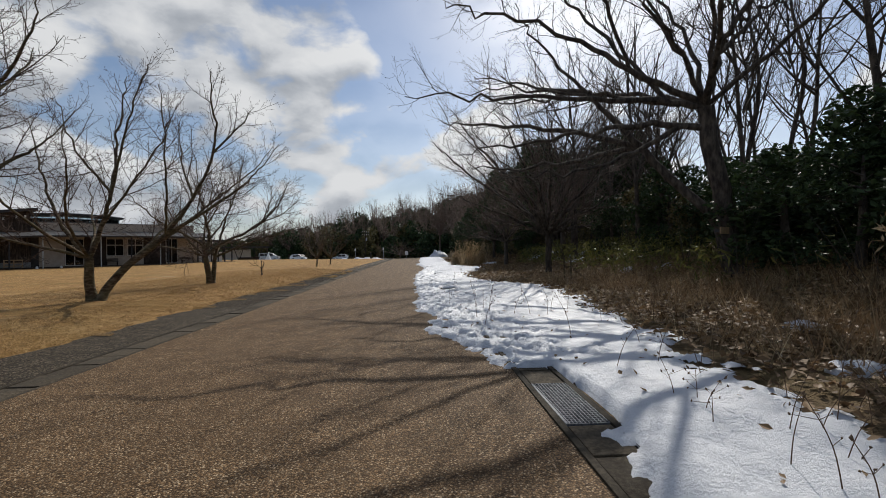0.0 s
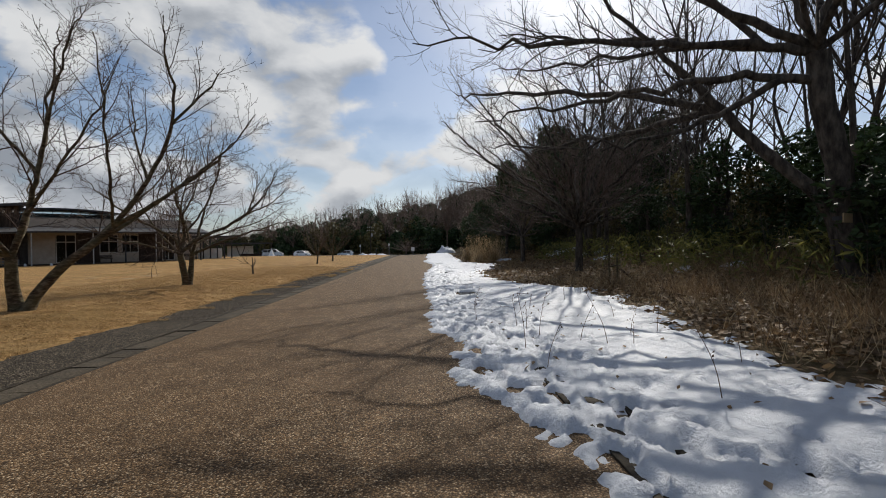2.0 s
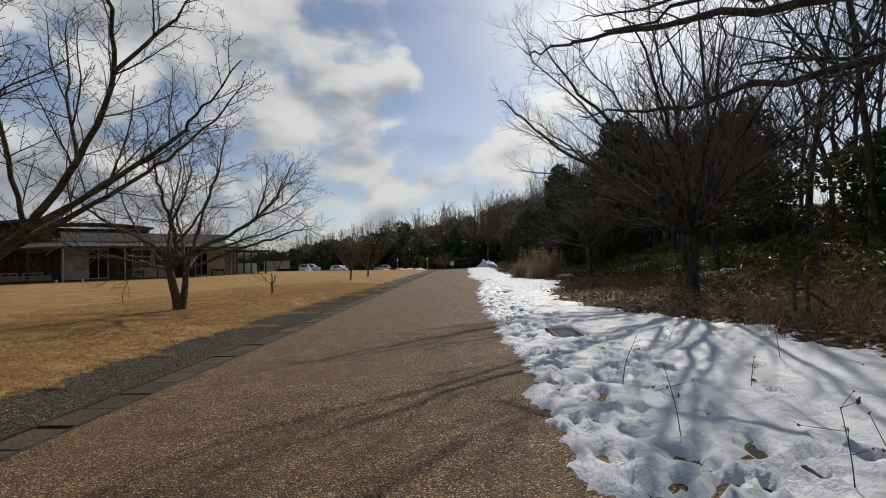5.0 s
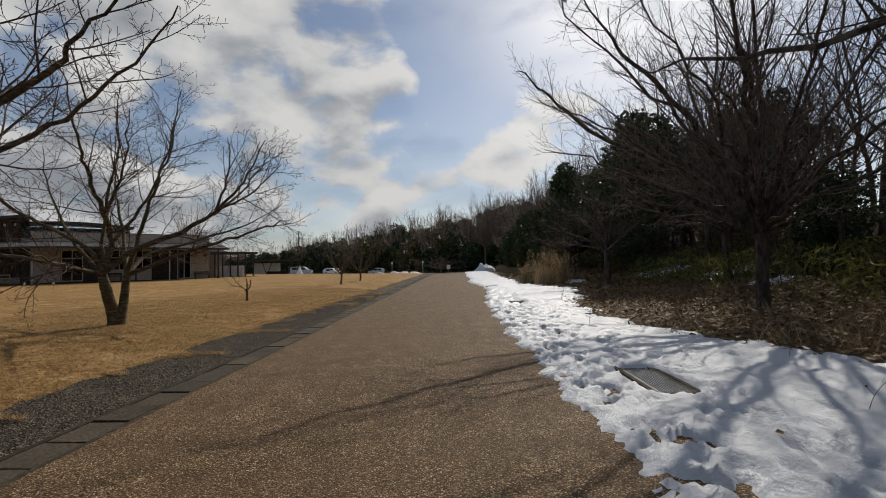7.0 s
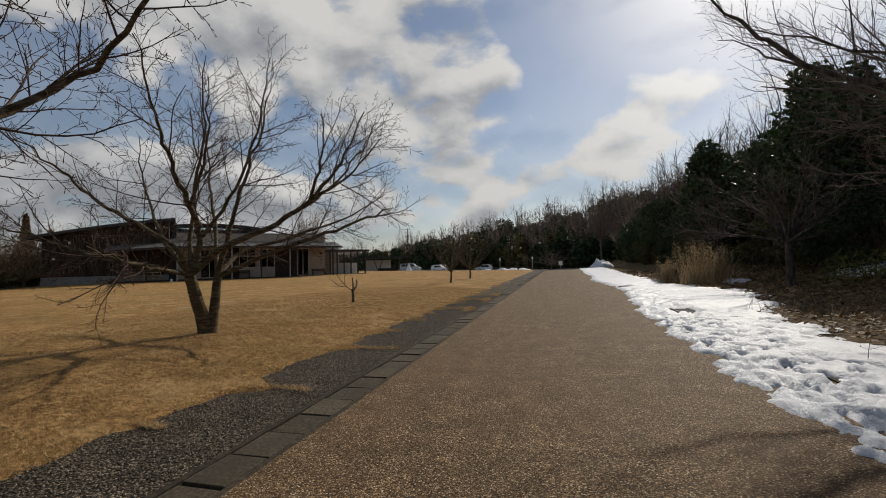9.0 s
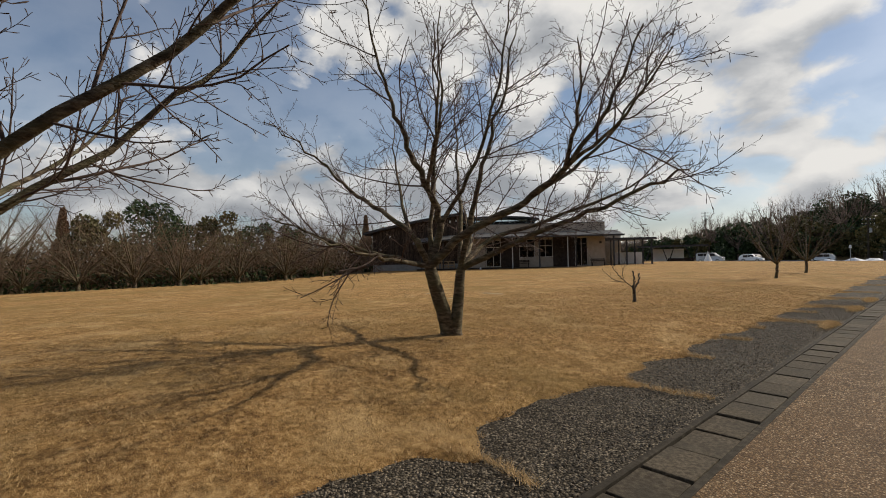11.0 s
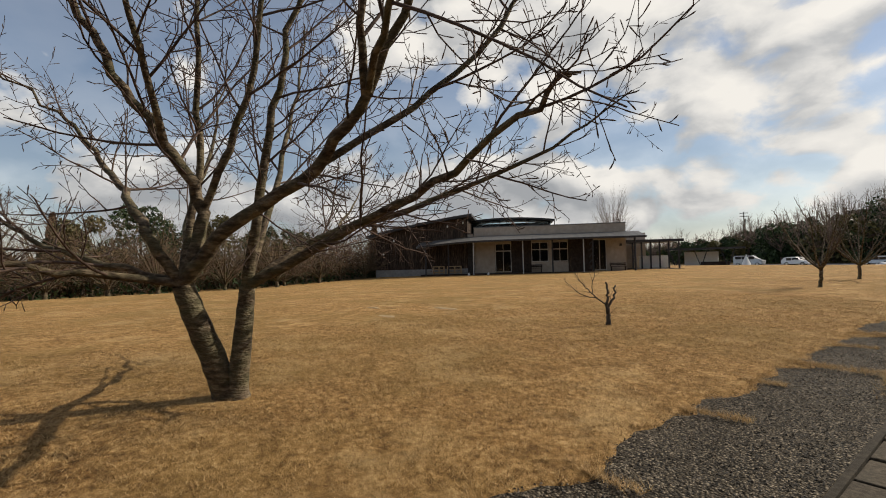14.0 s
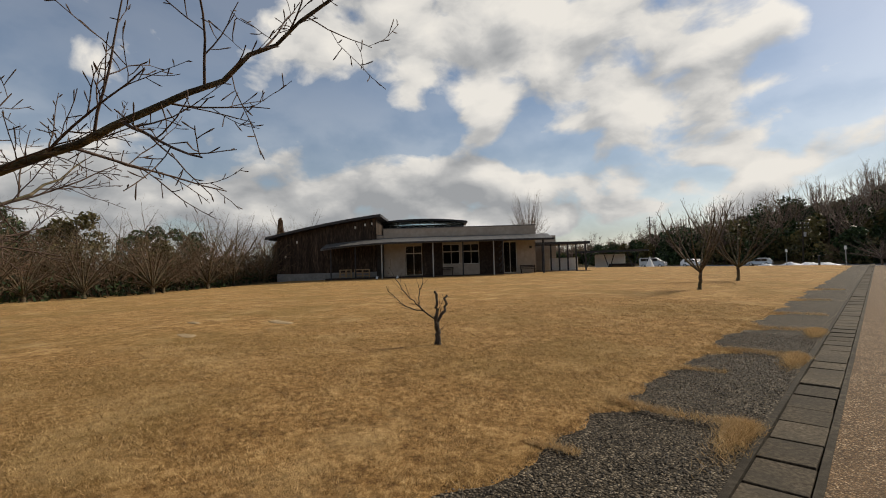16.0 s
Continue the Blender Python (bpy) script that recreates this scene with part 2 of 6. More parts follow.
M["earth"] = surface("woodland_earth", [(0.05, 0.034, 0.02), (0.12, 0.08, 0.045), (0.19, 0.13, 0.07)], 9.0, 0.95, 0.9, 60.0, wash=(0.14, 0.11, 0.045), wash_scale=0.35, wash_amount=0.5, dist=0.05)
M["field"] = surface("far_ground", [(0.09, 0.07, 0.04), (0.16, 0.12, 0.07)], 0.6, 0.95, 0.5, 8.0, dist=0.1)
M["worn"] = surface("worn_pale_turf", [(0.26, 0.185, 0.10), (0.40, 0.30, 0.18)], 14.0, 0.95, 0.6, 90.0)
M["runner"] = leafy("bleached_grass", (0.24, 0.145, 0.055), (0.70, 0.50, 0.26), 0.7, 0.25)
M["asphalt"] = surface("car_park_asphalt", [(0.16, 0.16, 0.165), (0.24, 0.24, 0.245)], 14.0, 0.85, 0.4, 90.0, wash=(0.12, 0.12, 0.12), wash_scale=0.2)
M["litter"] = leafy("fallen_leaves", (0.07, 0.04, 0.02), (0.32, 0.21, 0.11), 0.65, 0.15)
M["deadgrass"] = leafy("dead_grass", (0.20, 0.13, 0.06), (0.52, 0.40, 0.24), 0.7, 0.2)
M["stalk"] = leafy("dead_weed_stalk", (0.06, 0.04, 0.025), (0.16, 0.10, 0.06), 0.8, 0.0)
M["sasa"] = leafy("bamboo_grass_leaf", (0.06, 0.07, 0.02), (0.24, 0.22, 0.06), 0.45, 0.3)
M["snow"] = snow_material()
M["concrete"] = surface("weathered_concrete", [(0.026, 0.021, 0.014), (0.046, 0.037, 0.026), (0.075, 0.061, 0.044)], 16.0, 0.88, 0.5, 110.0, wash=(0.026, 0.022, 0.016), wash_scale=1.6, wash_amount=0.7, per_piece=0.30, dist=0.006)
M["lid"] = surface("concrete_lid", [(0.044, 0.034, 0.022), (0.072, 0.057, 0.039), (0.112, 0.091, 0.064)], 30.0, 0.9, 0.5, 110.0, wash=(0.045, 0.039, 0.03), wash_scale=2.2, wash_amount=0.6, per_piece=0.45, dist=0.006)
M["steel"] = surface("galvanised_steel", [(0.06, 0.068, 0.08), (0.13, 0.142, 0.16)], 30.0, 0.6, 0.2, 80.0, metal=0.2, dist=0.002)
M["bark"] = surface("cherry_bark", [(0.032, 0.023, 0.015), (0.085, 0.062, 0.041), (0.20, 0.155, 0.105)], 7.0, 0.85, 0.9, 22.0, wash=(0.11, 0.105, 0.055), wash_scale=1.6, wash_amount=0.5, stretch=(1, 1, 2.6), dist=0.03)
M["twig"] = surface("cherry_twig", [(0.05, 0.034, 0.027), (0.11, 0.075, 0.058)], 9.0, 0.75, 0.2, 40.0)
M["darkbark"] = surface("dark_bark", [(0.03, 0.026, 0.022), (0.07, 0.058, 0.048), (0.12, 0.10, 0.08)], 8.0, 0.9, 0.9, 24.0, stretch=(1, 1, 0.35), dist=0.03)
M["greytwig"] = surface("grey_twig", [(0.085, 0.062, 0.050), (0.17, 0.125, 0.10)], 5.0, 0.8, 0.2, 40.0)
M["browntwig"] = surface("reddish_brown_twig", [(0.105, 0.066, 0.043), (0.20, 0.132, 0.087)], 1.2, 0.8, 0.2, 40.0)
M["brushleaf"] = leafy("dead_brush_leaf", (0.035, 0.026, 0.013), (0.13, 0.09, 0.045), 0.7, 0.2)
M["evergreen"] = leafy("evergreen_leaf", (0.012, 0.024, 0.010), (0.055, 0.085, 0.03), 0.55, 0.12)
M["olive"] = leafy("dull_olive_leaf", (0.04, 0.04, 0.015), (0.15, 0.125, 0.05), 0.5, 0.15)
M["rust"] = leafy("rusty_cedar_leaf", (0.09, 0.045, 0.02), (0.17, 0.09, 0.045), 0.6, 0.15)
M["plaster"] = surface("beige_plaster", [(0.33, 0.28, 0.228), (0.41, 0.35, 0.288)], 2.5, 0.85, 0.2, 120.0, wash=(0.29, 0.242, 0.20), wash_scale=0.5, wash_amount=0.4, dist=0.004)
M["board"] = surface("weathered_cedar_board", [(0.022, 0.016, 0.012), (0.055, 0.039, 0.029), (0.12, 0.085, 0.062)], 5.0, 0.85, 0.5, 30.0, stretch=(2.2, 2.2, 0.35), wash=(0.022, 0.017, 0.014), wash_scale=0.8, wash_amount=0.75, per_piece=0.5, dist=0.01)
M["darkpanel"] = surface("dark_brown_panel", [(0.026, 0.018, 0.014), (0.05, 0.036, 0.028)], 4.0, 0.7, 0.2, 50.0)
M["roof"] = surface("grey_metal_roof", [(0.11, 0.108, 0.105), (0.16, 0.157, 0.153)], 1.5, 0.5, 0.1, 30.0, metal=0.3, wash=(0.12, 0.115, 0.11), wash_scale=0.6)
M["darkmetal"] = surface("dark_grey_metal", [(0.035, 0.035, 0.038), (0.06, 0.06, 0.064)], 6.0, 0.5, 0.1, 50.0, metal=0.3)
M["palemetal"] = surface("pale_grey_metal", [(0.34, 0.34, 0.34), (0.44, 0.44, 0.43)], 6.0, 0.5, 0.1, 50.0, metal=0.2)
M["whiteframe"] = surface("off_white_frame", [(0.50, 0.47, 0.43), (0.58, 0.55, 0.50)], 6.0, 0.5, 0.1, 50.0)
M["white"] = surface("white_paint", [(0.72, 0.72, 0.70), (0.80, 0.80, 0.78)], 3.0, 0.6, 0.1, 40.0, wash=(0.62, 0.61, 0.58), wash_scale=0.7)
M["glass"] = glass("window_glass", (0.75, 0.80, 0.82))
M["blueglass"] = glass("bluish_glass", (0.55, 0.70, 0.78), 0.08)
M["dark"] = surface("shaded_interior", [(0.03, 0.027, 0.025), (0.05, 0.046, 0.042)], 3.0, 0.9, 0.1, 20.0)
M["plinth"] = surface("grey_plinth", [(0.20, 0.20, 0.20), (0.28, 0.28, 0.275)], 5.0, 0.9, 0.3, 60.0, wash=(0.15, 0.15, 0.15), wash_scale=0.9)
M["rawwood"] = surface("pale_raw_wood", [(0.30, 0.20, 0.11), (0.42, 0.30, 0.17)], 6.0, 0.75, 0.3, 40.0, stretch=(1, 1, 0.3))
M["carwhite"] = surface("white_car_paint", [(0.72, 0.73, 0.74), (0.76, 0.77, 0.78)], 2.0, 0.25, 0.02, 20.0, spec=0.6)
M["carsilver"] = surface("silver_car_paint", [(0.42, 0.44, 0.46), (0.48, 0.50, 0.52)], 2.0, 0.25, 0.02, 20.0, metal=0.5, spec=0.6)
M["carglass"] = surface("car_window", [(0.015, 0.017, 0.02), (0.02, 0.022, 0.026)], 2.0, 0.08, 0.0, 20.0, spec=0.6)
M["tyre"] = surface("tyre_rubber", [(0.015, 0.015, 0.015), (0.03, 0.03, 0.03)], 12.0, 0.9, 0.2, 60.0)
M["rim"] = surface("wheel_rim", [(0.45, 0.46, 0.47), (0.52, 0.53, 0.54)], 4.0, 0.3, 0.05, 30.0, metal=0.8)
M["moss"] = leafy("mossy_weed", (0.06, 0.075, 0.02), (0.20, 0.20, 0.06), 0.7, 0.2)
# ---- small tools ----
def mesh_of(name, verts, faces, material, smooth=False):
    me = bpy.data.meshes.new(name)
    me.from_pydata([tuple(v) for v in verts] if not isinstance(verts, np.ndarray) else verts.tolist(), [], faces if isinstance(faces, list) else faces.tolist())
    me.materials.append(material)
    if smooth:
        me.shade_smooth()
    me.update()
    return me


def thing(name, label, category, m=None, group="", kind=""):
    ob = new(name)
    ob.empty_display_size = 0.2
    if m is not None:
        ob.matrix_world = m
    return tagged(ob, label, category, group, kind)


def part(name, data, material=None, parent=None, label=""):
    """Links a bmesh or a mesh as one object under a thing."""
    if isinstance(data, bmesh.types.BMesh):
        me = bpy.data.meshes.new(name)
        data.to_mesh(me)
        data.free()
        if material:
            me.materials.append(material)
    else:
        me = data
    ob = new(name, me)
    ob.parent = parent
    return tagged(ob, label) if label else ob


def box(x0, x1, y0, y1, z0, z1, bevel=0.0, bm=None):
    bm2 = bmesh.new()
    bmesh.ops.create_cube(bm2, size=1.0, matrix=Matrix.Translation(((x0 + x1) / 2, (y0 + y1) / 2, (z0 + z1) / 2)) @ Matrix.Diagonal((x1 - x0, y1 - y0, z1 - z0, 1)))
    if bevel:
        bmesh.ops.bevel(bm2, geom=bm2.edges[:], offset=bevel, segments=2, affect="EDGES", profile=0.6)
    if bm is None:
        return bm2
    me = bpy.data.meshes.new("tmp")
    bm2.to_mesh(me)
    bm.from_mesh(me)
    bm2.free()
    bpy.data.meshes.remove(me)
    return bm


def rod(p, q, r, sides=8, bm=None, r2=None):
    bm = bm or bmesh.new()
    p, q = Vector(p), Vector(q)
    d = q - p
    m = Matrix.Translation((p + q) / 2) @ d.to_track_quat("Z", "Y").to_matrix().to_4x4()
    bmesh.ops.create_cone(bm, cap_ends=True, segments=sides, radius1=r, radius2=r if r2 is None else r2, depth=d.length, matrix=m)
    return bm


def smooth(a, b, x):
    t = np.clip((np.asarray(x, float) - a) / (b - a), 0, 1)
    return t * t * (3 - 2 * t)


def wave(x, y, s, seed=0.0):
    """Cheap smooth noise for arrays, about -1 to 1."""
    x, y = np.asarray(x, float) * s, np.asarray(y, float) * s
    return (np.sin(x * 1.3 + y * 0.7 + seed) + np.sin(x * -0.8 + y * 1.7 + seed * 2.1 + 1.3) + np.sin(x * 2.3 + y * 1.9 + seed * 0.7 + 2.9) * 0.6
            + np.sin(x * 3.1 - y * 2.6 + seed * 1.7) * 0.45 + np.sin(x * 4.7 + y * 5.3 + seed * 3.3) * 0.3) / 2.6


def ground_z(x, y):
    """Height of the ground: cambered road, flat lawn, rising wooded bank, car park a little lower, hill behind."""
    x, y = np.broadcast_arrays(np.asarray(x, float), np.asarray(y, float))
    z = np.where(x > -2.2, 0.03 * (np.minimum(x, 3.4) + 2.2), 0.0)
    z = z + smooth(3.4, 8.0, x) * 0.16 + smooth(7.8, 10.5, x) * 0.45 + np.clip(x - 10.0, 0, 16) * 0.22 + np.clip(x - 26, 0, 60) * 0.12
    z = z + np.where(x > 5, wave(x, y, 0.9) * 0.05 * smooth(5, 7, x) + wave(x, y, 0.25, 3.0) * 0.35 * smooth(9, 14, x), 0)
    lawn = 0.12 * smooth(-3.6, -6.5, x) + smooth(-14, -26, x) * (0.10 * np.clip((y - 54) / 9, -1.6, 1.2)) + wave(x, y, 0.22, 5.0) * 0.02 * smooth(-4, -8, x)
    z = z + np.where(x < -2.7, lawn, 0) - smooth(-34, -44, x) * smooth(48, 30, y) * 0.35
    z = z - 0.75 * smooth(86, 104, y) * smooth(14, 8, x)
    z = z + smooth(125, 162, y) * np.interp(x, [-130, -60, -35, -5, 20, 60], [0, 1.0, 3.5, 8.5, 10.5, 6.0])
    return z


def gz(x, y):
    return float(ground_z(x, y))


def sheet(name, xs, ys, zfun, material, keep=None, smooth_shade=True):
    X, Y = np.meshgrid(xs, ys)
    Z = zfun(X, Y)
    v = np.stack([X.ravel(), Y.ravel(), Z.ravel()], 1)
    nx = len(xs)
    idx = np.arange(len(ys) * nx).reshape(len(ys), nx)
    f = np.stack([idx[:-1, :-1].ravel(), idx[:-1, 1:].ravel(), idx[1:, 1:].ravel(), idx[1:, :-1].ravel()], 1)
    if keep is not None:
        k = keep(X, Y).ravel()
        f = f[k[f].any(1)]
        used = np.unique(f)
        remap = np.zeros(len(v), int)
        remap[used] = np.arange(len(used))
        v, f = v[used], remap[f]
    return mesh_of(name, v, f, material, smooth_shade)


def blades(name, pos, height, width, lean, material, rng, tip=0.0):
    """Thin upright triangles, one for each place."""
    n = len(pos)
    a = rng.uniform(0, 2 * np.pi, n)
    h = height * rng.uniform(0.5, 1.3, n)
    w = width * rng.uniform(0.7, 1.3, n)
    side = np.stack([np.cos(a), np.sin(a), np.zeros(n)], 1) * w[:, None] / 2
    b = rng.uniform(0, 2 * np.pi, n)
    off = np.stack([np.cos(b), np.sin(b), np.zeros(n)], 1) * (h * lean * rng.uniform(0.2, 1.0, n))[:, None]
    top = pos + off + np.stack([np.zeros(n), np.zeros(n), h], 1)
    v = np.concatenate([pos - side, pos + side, top])
    i = np.arange(n)
    return mesh_of(name, v, np.stack([i, i + n, i + 2 * n], 1), material)


def cards(name, pos, size, material, rng, flat=0.0, aspect=0.5, up=None):
    """Small leaf-shaped pieces (two triangles folded on the rib), turned at random; flat: 1 lies on the ground."""
    n = len(pos)
    d = rng.normal(size=(n, 3))
    d[:, 2] *= 1 - flat
    d /= np.linalg.norm(d, axis=1)[:, None] + 1e-9
    e = rng.normal(size=(n, 3))
    if flat:
        e = np.cross(np.tile([0, 0, 1.0], (n, 1)) + rng.normal(size=(n, 3)) * 0.35 * (2 - flat), d)
    else:
        e = np.cross(e, d)
    e /= np.linalg.norm(e, axis=1)[:, None] + 1e-9
    s = (size * rng.uniform(0.6, 1.4, n))[:, None]
    nor = np.cross(d, e)
    v = np.concatenate([pos - d * s / 2, pos + e * s * aspect / 2 + nor * s * 0.08, pos + d * s / 2, pos - e * s * aspect / 2 + nor * s * 0.08])
    i = np.arange(n)
    return mesh_of(name, v, np.stack([i, i + n, i + 2 * n, i + 3 * n], 1), material)


# ---- trees ----
def curve_through(pts, steps):
    """A smooth line through some points."""
    p = np.asarray(pts, float)
    p = np.vstack([2 * p[0] - p[1], p, 2 * p[-1] - p[-2]])
    out = []
    for i in range(1, len(p) - 2):
        for t in np.linspace(0, 1, steps, endpoint=False):
            a, b, c, d = p[i - 1], p[i], p[i + 1], p[i + 2]
            out.append(0.5 * (2 * b + (c - a) * t + (2 * a - 5 * b + 4 * c - d) * t * t + (3 * b - a - 3 * c + d) * t ** 3))
    out.append(p[-2])
    return np.array(out)


class Wood:
    """Collects branches as tapered tubes."""

    def __init__(self, seed, coarse=False):
        self.coarse = coarse
        self.rng = np.random.default_rng(seed)
        self.v, self.f, self.n = [], [], 0

    def tube(self, pts, rad, sides):
        pts, rad = np.asarray(pts), np.asarray(rad)
        k = len(pts)
        tan = np.gradient(pts, axis=0)
        tan /= np.linalg.norm(tan, axis=1)[:, None] + 1e-9
        ref = np.array([0.31, 0.87, 0.38]) if abs(tan[0, 2]) > 0.5 else np.array([0.1, 0.2, 0.97])
        s = np.cross(tan, ref)
        s /= np.linalg.norm(s, axis=1)[:, None] + 1e-9
        u = np.cross(tan, s)
        a = np.arange(sides) * 2 * np.pi / sides
        ring = pts[:, None] + rad[:, None, None] * (np.cos(a)[None, :, None] * s[:, None] + np.sin(a)[None, :, None] * u[:, None])
        self.v.append(ring.reshape(-1, 3))
        i = np.arange(k - 1)[:, None] * sides + np.arange(sides)[None]
        j = np.arange(k - 1)[:, None] * sides + (np.arange(sides)[None] + 1) % sides
        self.f.append(np.stack([i, j, j + sides, i + sides], 2).reshape(-1, 4) + self.n)
        self.n += k * sides

    def mesh(self, name, material):
        if not self.v:
            return None
        return mesh_of(name, np.vstack(self.v), np.vstack(self.f), material, True)


def sprout(big, fine, line, rad, level, spec, buds=False):
    """Side branches along a line; spec gives for each level: spacing, length, angle, lift, wobble."""
    rng = fine.rng
    if level >= len(spec):
        return
    gap, length, angle, lift, wob = spec[level]
    seg = np.linalg.norm(np.diff(line, axis=0), axis=1)
    dist = np.concatenate([[0], np.cumsum(seg)])
    total = dist[-1]
    s = total * (0.22 if level == 0 else 0.12) + rng.uniform(0, gap)
    turn = rng.uniform(0, 6.28)
    while s < total * 0.985:
        i = min(np.searchsorted(dist, s), len(line) - 1)
        p = line[i - 1] + (line[i] - line[i - 1]) * ((s - dist[i - 1]) / (seg[i - 1] + 1e-9))
        t = (line[i] - line[i - 1]) / (seg[i - 1] + 1e-9)
        turn += 2.4 + rng.normal() * 0.5
        a = np.cross(t, [0.2, 0.1, 0.97])
        a /= np.linalg.norm(a) + 1e-9
        b = np.cross(t, a)
        ang = radians(angle) * rng.uniform(0.7, 1.3)
        d = t * math.cos(ang) + (a * math.cos(turn) + b * math.sin(turn)) * math.sin(ang)
        left = 1.0 - 0.55 * s / total
        ln = length * left * rng.uniform(0.55, 1.25)
        n = 6 if level == 0 else (5 if level == 1 else 3)
        if fine.coarse:
            n = 3 if level == 0 else 2
        pts = [p]
        for k in range(n):
            d = d + rng.normal(size=3) * wob + np.array([0, 0, lift])
            d /= np.linalg.norm(d)
            pts.append(pts[-1] + d * ln / n)
        pts = np.array(pts)
        r0 = min(rad[i] * 0.62, 0.0085 * ln + 0.0028) if level < 2 else min(rad[i] * 0.7, 0.0052 + 0.004 * ln)
        rr = np.linspace(r0, max(r0 * 0.4, 0.0028), len(pts))
        if buds and level == len(spec) - 1:
            rr = np.array([0.0034] * (len(pts) - 2) + [0.0052, 0.002])
            pts[-2] = pts[-1] + (pts[-2] - pts[-1]) / np.linalg.norm(pts[-2] - pts[-1]) * 0.018
        (big if level == 0 and r0 > 0.02 else fine).tube(pts, rr, 3 if fine.coarse else (5 if level == 0 else (4 if level == 1 else 3)))
        sprout(big, fine, pts, rr, level + 1, spec, buds)
        s += gap * rng.uniform(0.6, 1.5)


def bare_tree(name, label, limbs, spec, seed, bark, twig, facing=0.0, steps=5, group="", thick=1.0, wig=0.012, coarse=False, buds=False):
    """limbs: (first radius, last radius, points in metres: across, away, up). facing turns across and away about the trunk."""
    tree = thing(name, label, "tree", group=group)
    big, fine = Wood(seed, coarse), Wood(seed + 1, coarse)
    c, s = math.cos(radians(facing)), math.sin(radians(facing))
    for r0, r1, pts in limbs:
        p = np.array(pts, float)
        p = np.stack([p[:, 0] * c - p[:, 1] * s, p[:, 0] * s + p[:, 1] * c, p[:, 2]], 1)
        line = curve_through(p, steps)
        line[1:] += big.rng.normal(size=(len(line) - 1, 3)) * wig * (0.2 if r0 > 0.12 and r1 > 0.06 else 1.0) * np.linspace(0.3, 1.6, len(line) - 1)[:, None]
        rad = thick * (r0 + (r1 - r0) * np.linspace(0, 1, len(line)) ** 1.15)
        if line[0, 2] < 0.05:
            rad[:3] *= np.array([1.45, 1.15, 1.03])
        big.tube(line, rad, (6 if r0 > 0.08 else 4) if coarse else (10 if r0 > 0.08 else 7))
        if r1 < 0.06:
            sprout(big, fine, line, rad, 0, spec, buds)
    part("trunk", big.mesh("trunk", bark), None, tree)
    m = fine.mesh("crown", twig)
    if m:
        part("crown", m, None, tree, "fine bare twigs")
    return tree
# ---- ground, road, drains, snow ----
def span(*stretches):
    out = []
    for a, b, step in stretches:
        out.append(np.arange(a, b, step))
    return np.concatenate(out + [[stretches[-1][1]]])


gx = span((-1600, -200, 200), (-200, -60, 10), (-60, -12, 2), (-12, -3, 1.0), (-3, -2.67, 0.3), (-2.67, -2.66, 0.01), (-2.66, 3.32, 0.5), (3.32, 3.33, 0.01), (3.33, 4, 0.3), (4, 30, 0.5), (30, 90, 5), (90, 200, 20), (200, 1600, 200))
gy = span((-1600, -200, 200), (-200, -30, 15), (-30, 60, 0.8), (60, 220, 4), (220, 400, 30), (400, 2000, 200))
tagged(new("ground", sheet("ground", gx, gy, lambda X, Y: ground_z(X, Y) - 0.03 - 0.5 * ((X > -2.665) & (X < 3.325)), M["earth"])), "brown woodland earth reaching to the horizon", "ground", kind="structure")

road_x = np.append(np.linspace(-2.19, 2.72, 18), 2.90)
road_y = span((-30, 40, 0.5), (40, 96, 2))
tagged(new("road", sheet("road", road_x, road_y, lambda X, Y: ground_z(X, Y) + wave(X, Y, 1.1) * 0.003, M["road"], keep=lambda X, Y: (X < 2.70) | (Y < 9.2))), "straight brown exposed-aggregate service road", "road", kind="structure")
tagged(new("gravel_strip", sheet("gravel_strip", np.linspace(-5.0, -2.66, 14), span((-30, 92, 0.5)), lambda X, Y: ground_z(X, Y) * 0 - 0.006 + wave(X, Y, 5.0) * 0.004 + wave(X, Y, 1.2) * 0.006, M["gravel"])),
       "strip of dark grey gravel beside the drain", "gravel", kind="structure")
tagged(new("car_park", sheet("car_park", span((-90, 9, 4)), span((88, 128, 2)), lambda X, Y: ground_z(X, Y) + 0.012, M["asphalt"], keep=lambda X, Y: Y > 95 - 0 * X)),
       "grey asphalt car park beyond the lawn", "car park", kind="structure")


RIDGES = ((13.0, 3.45, 0.3), (14.9, 3.3, 0.3), (16.68, 3.6, 0.35), (18.0, 2.9, 0.5), (20.65, 2.75, 0.5), (22.6, 3.37, 0.5), (24.4, 3.4, 0.5), (25.92, 3.57, 0.4),
          (27.3, 2.75, 1.0), (29.3, 3.3, 0.4), (30.78, 2.75, 1.0), (33.6, 2.8, 0.9), (36.5, 2.8, 0.6), (40.8, 3.0, 0.6), (46.0, 2.9, 0.6), (9.0, 3.5, 0.3), (5.5, 3.5, 0.3))


def lawn_edge(y):
    """x at which the dry grass meets the gravel."""
    y = np.asarray(y, float)
    e = -3.86 + 0.13 * wave(y, 0 * y, 1.9, 1.0) + 0.07 * wave(y, 0 * y, 6.0, 4.0)
    for yc, reach, fat in RIDGES:
        e = e + (-reach + 3.86 - 0.15) * 0.42 * np.exp(-((y - yc) / 0.22) ** 2)
    return e


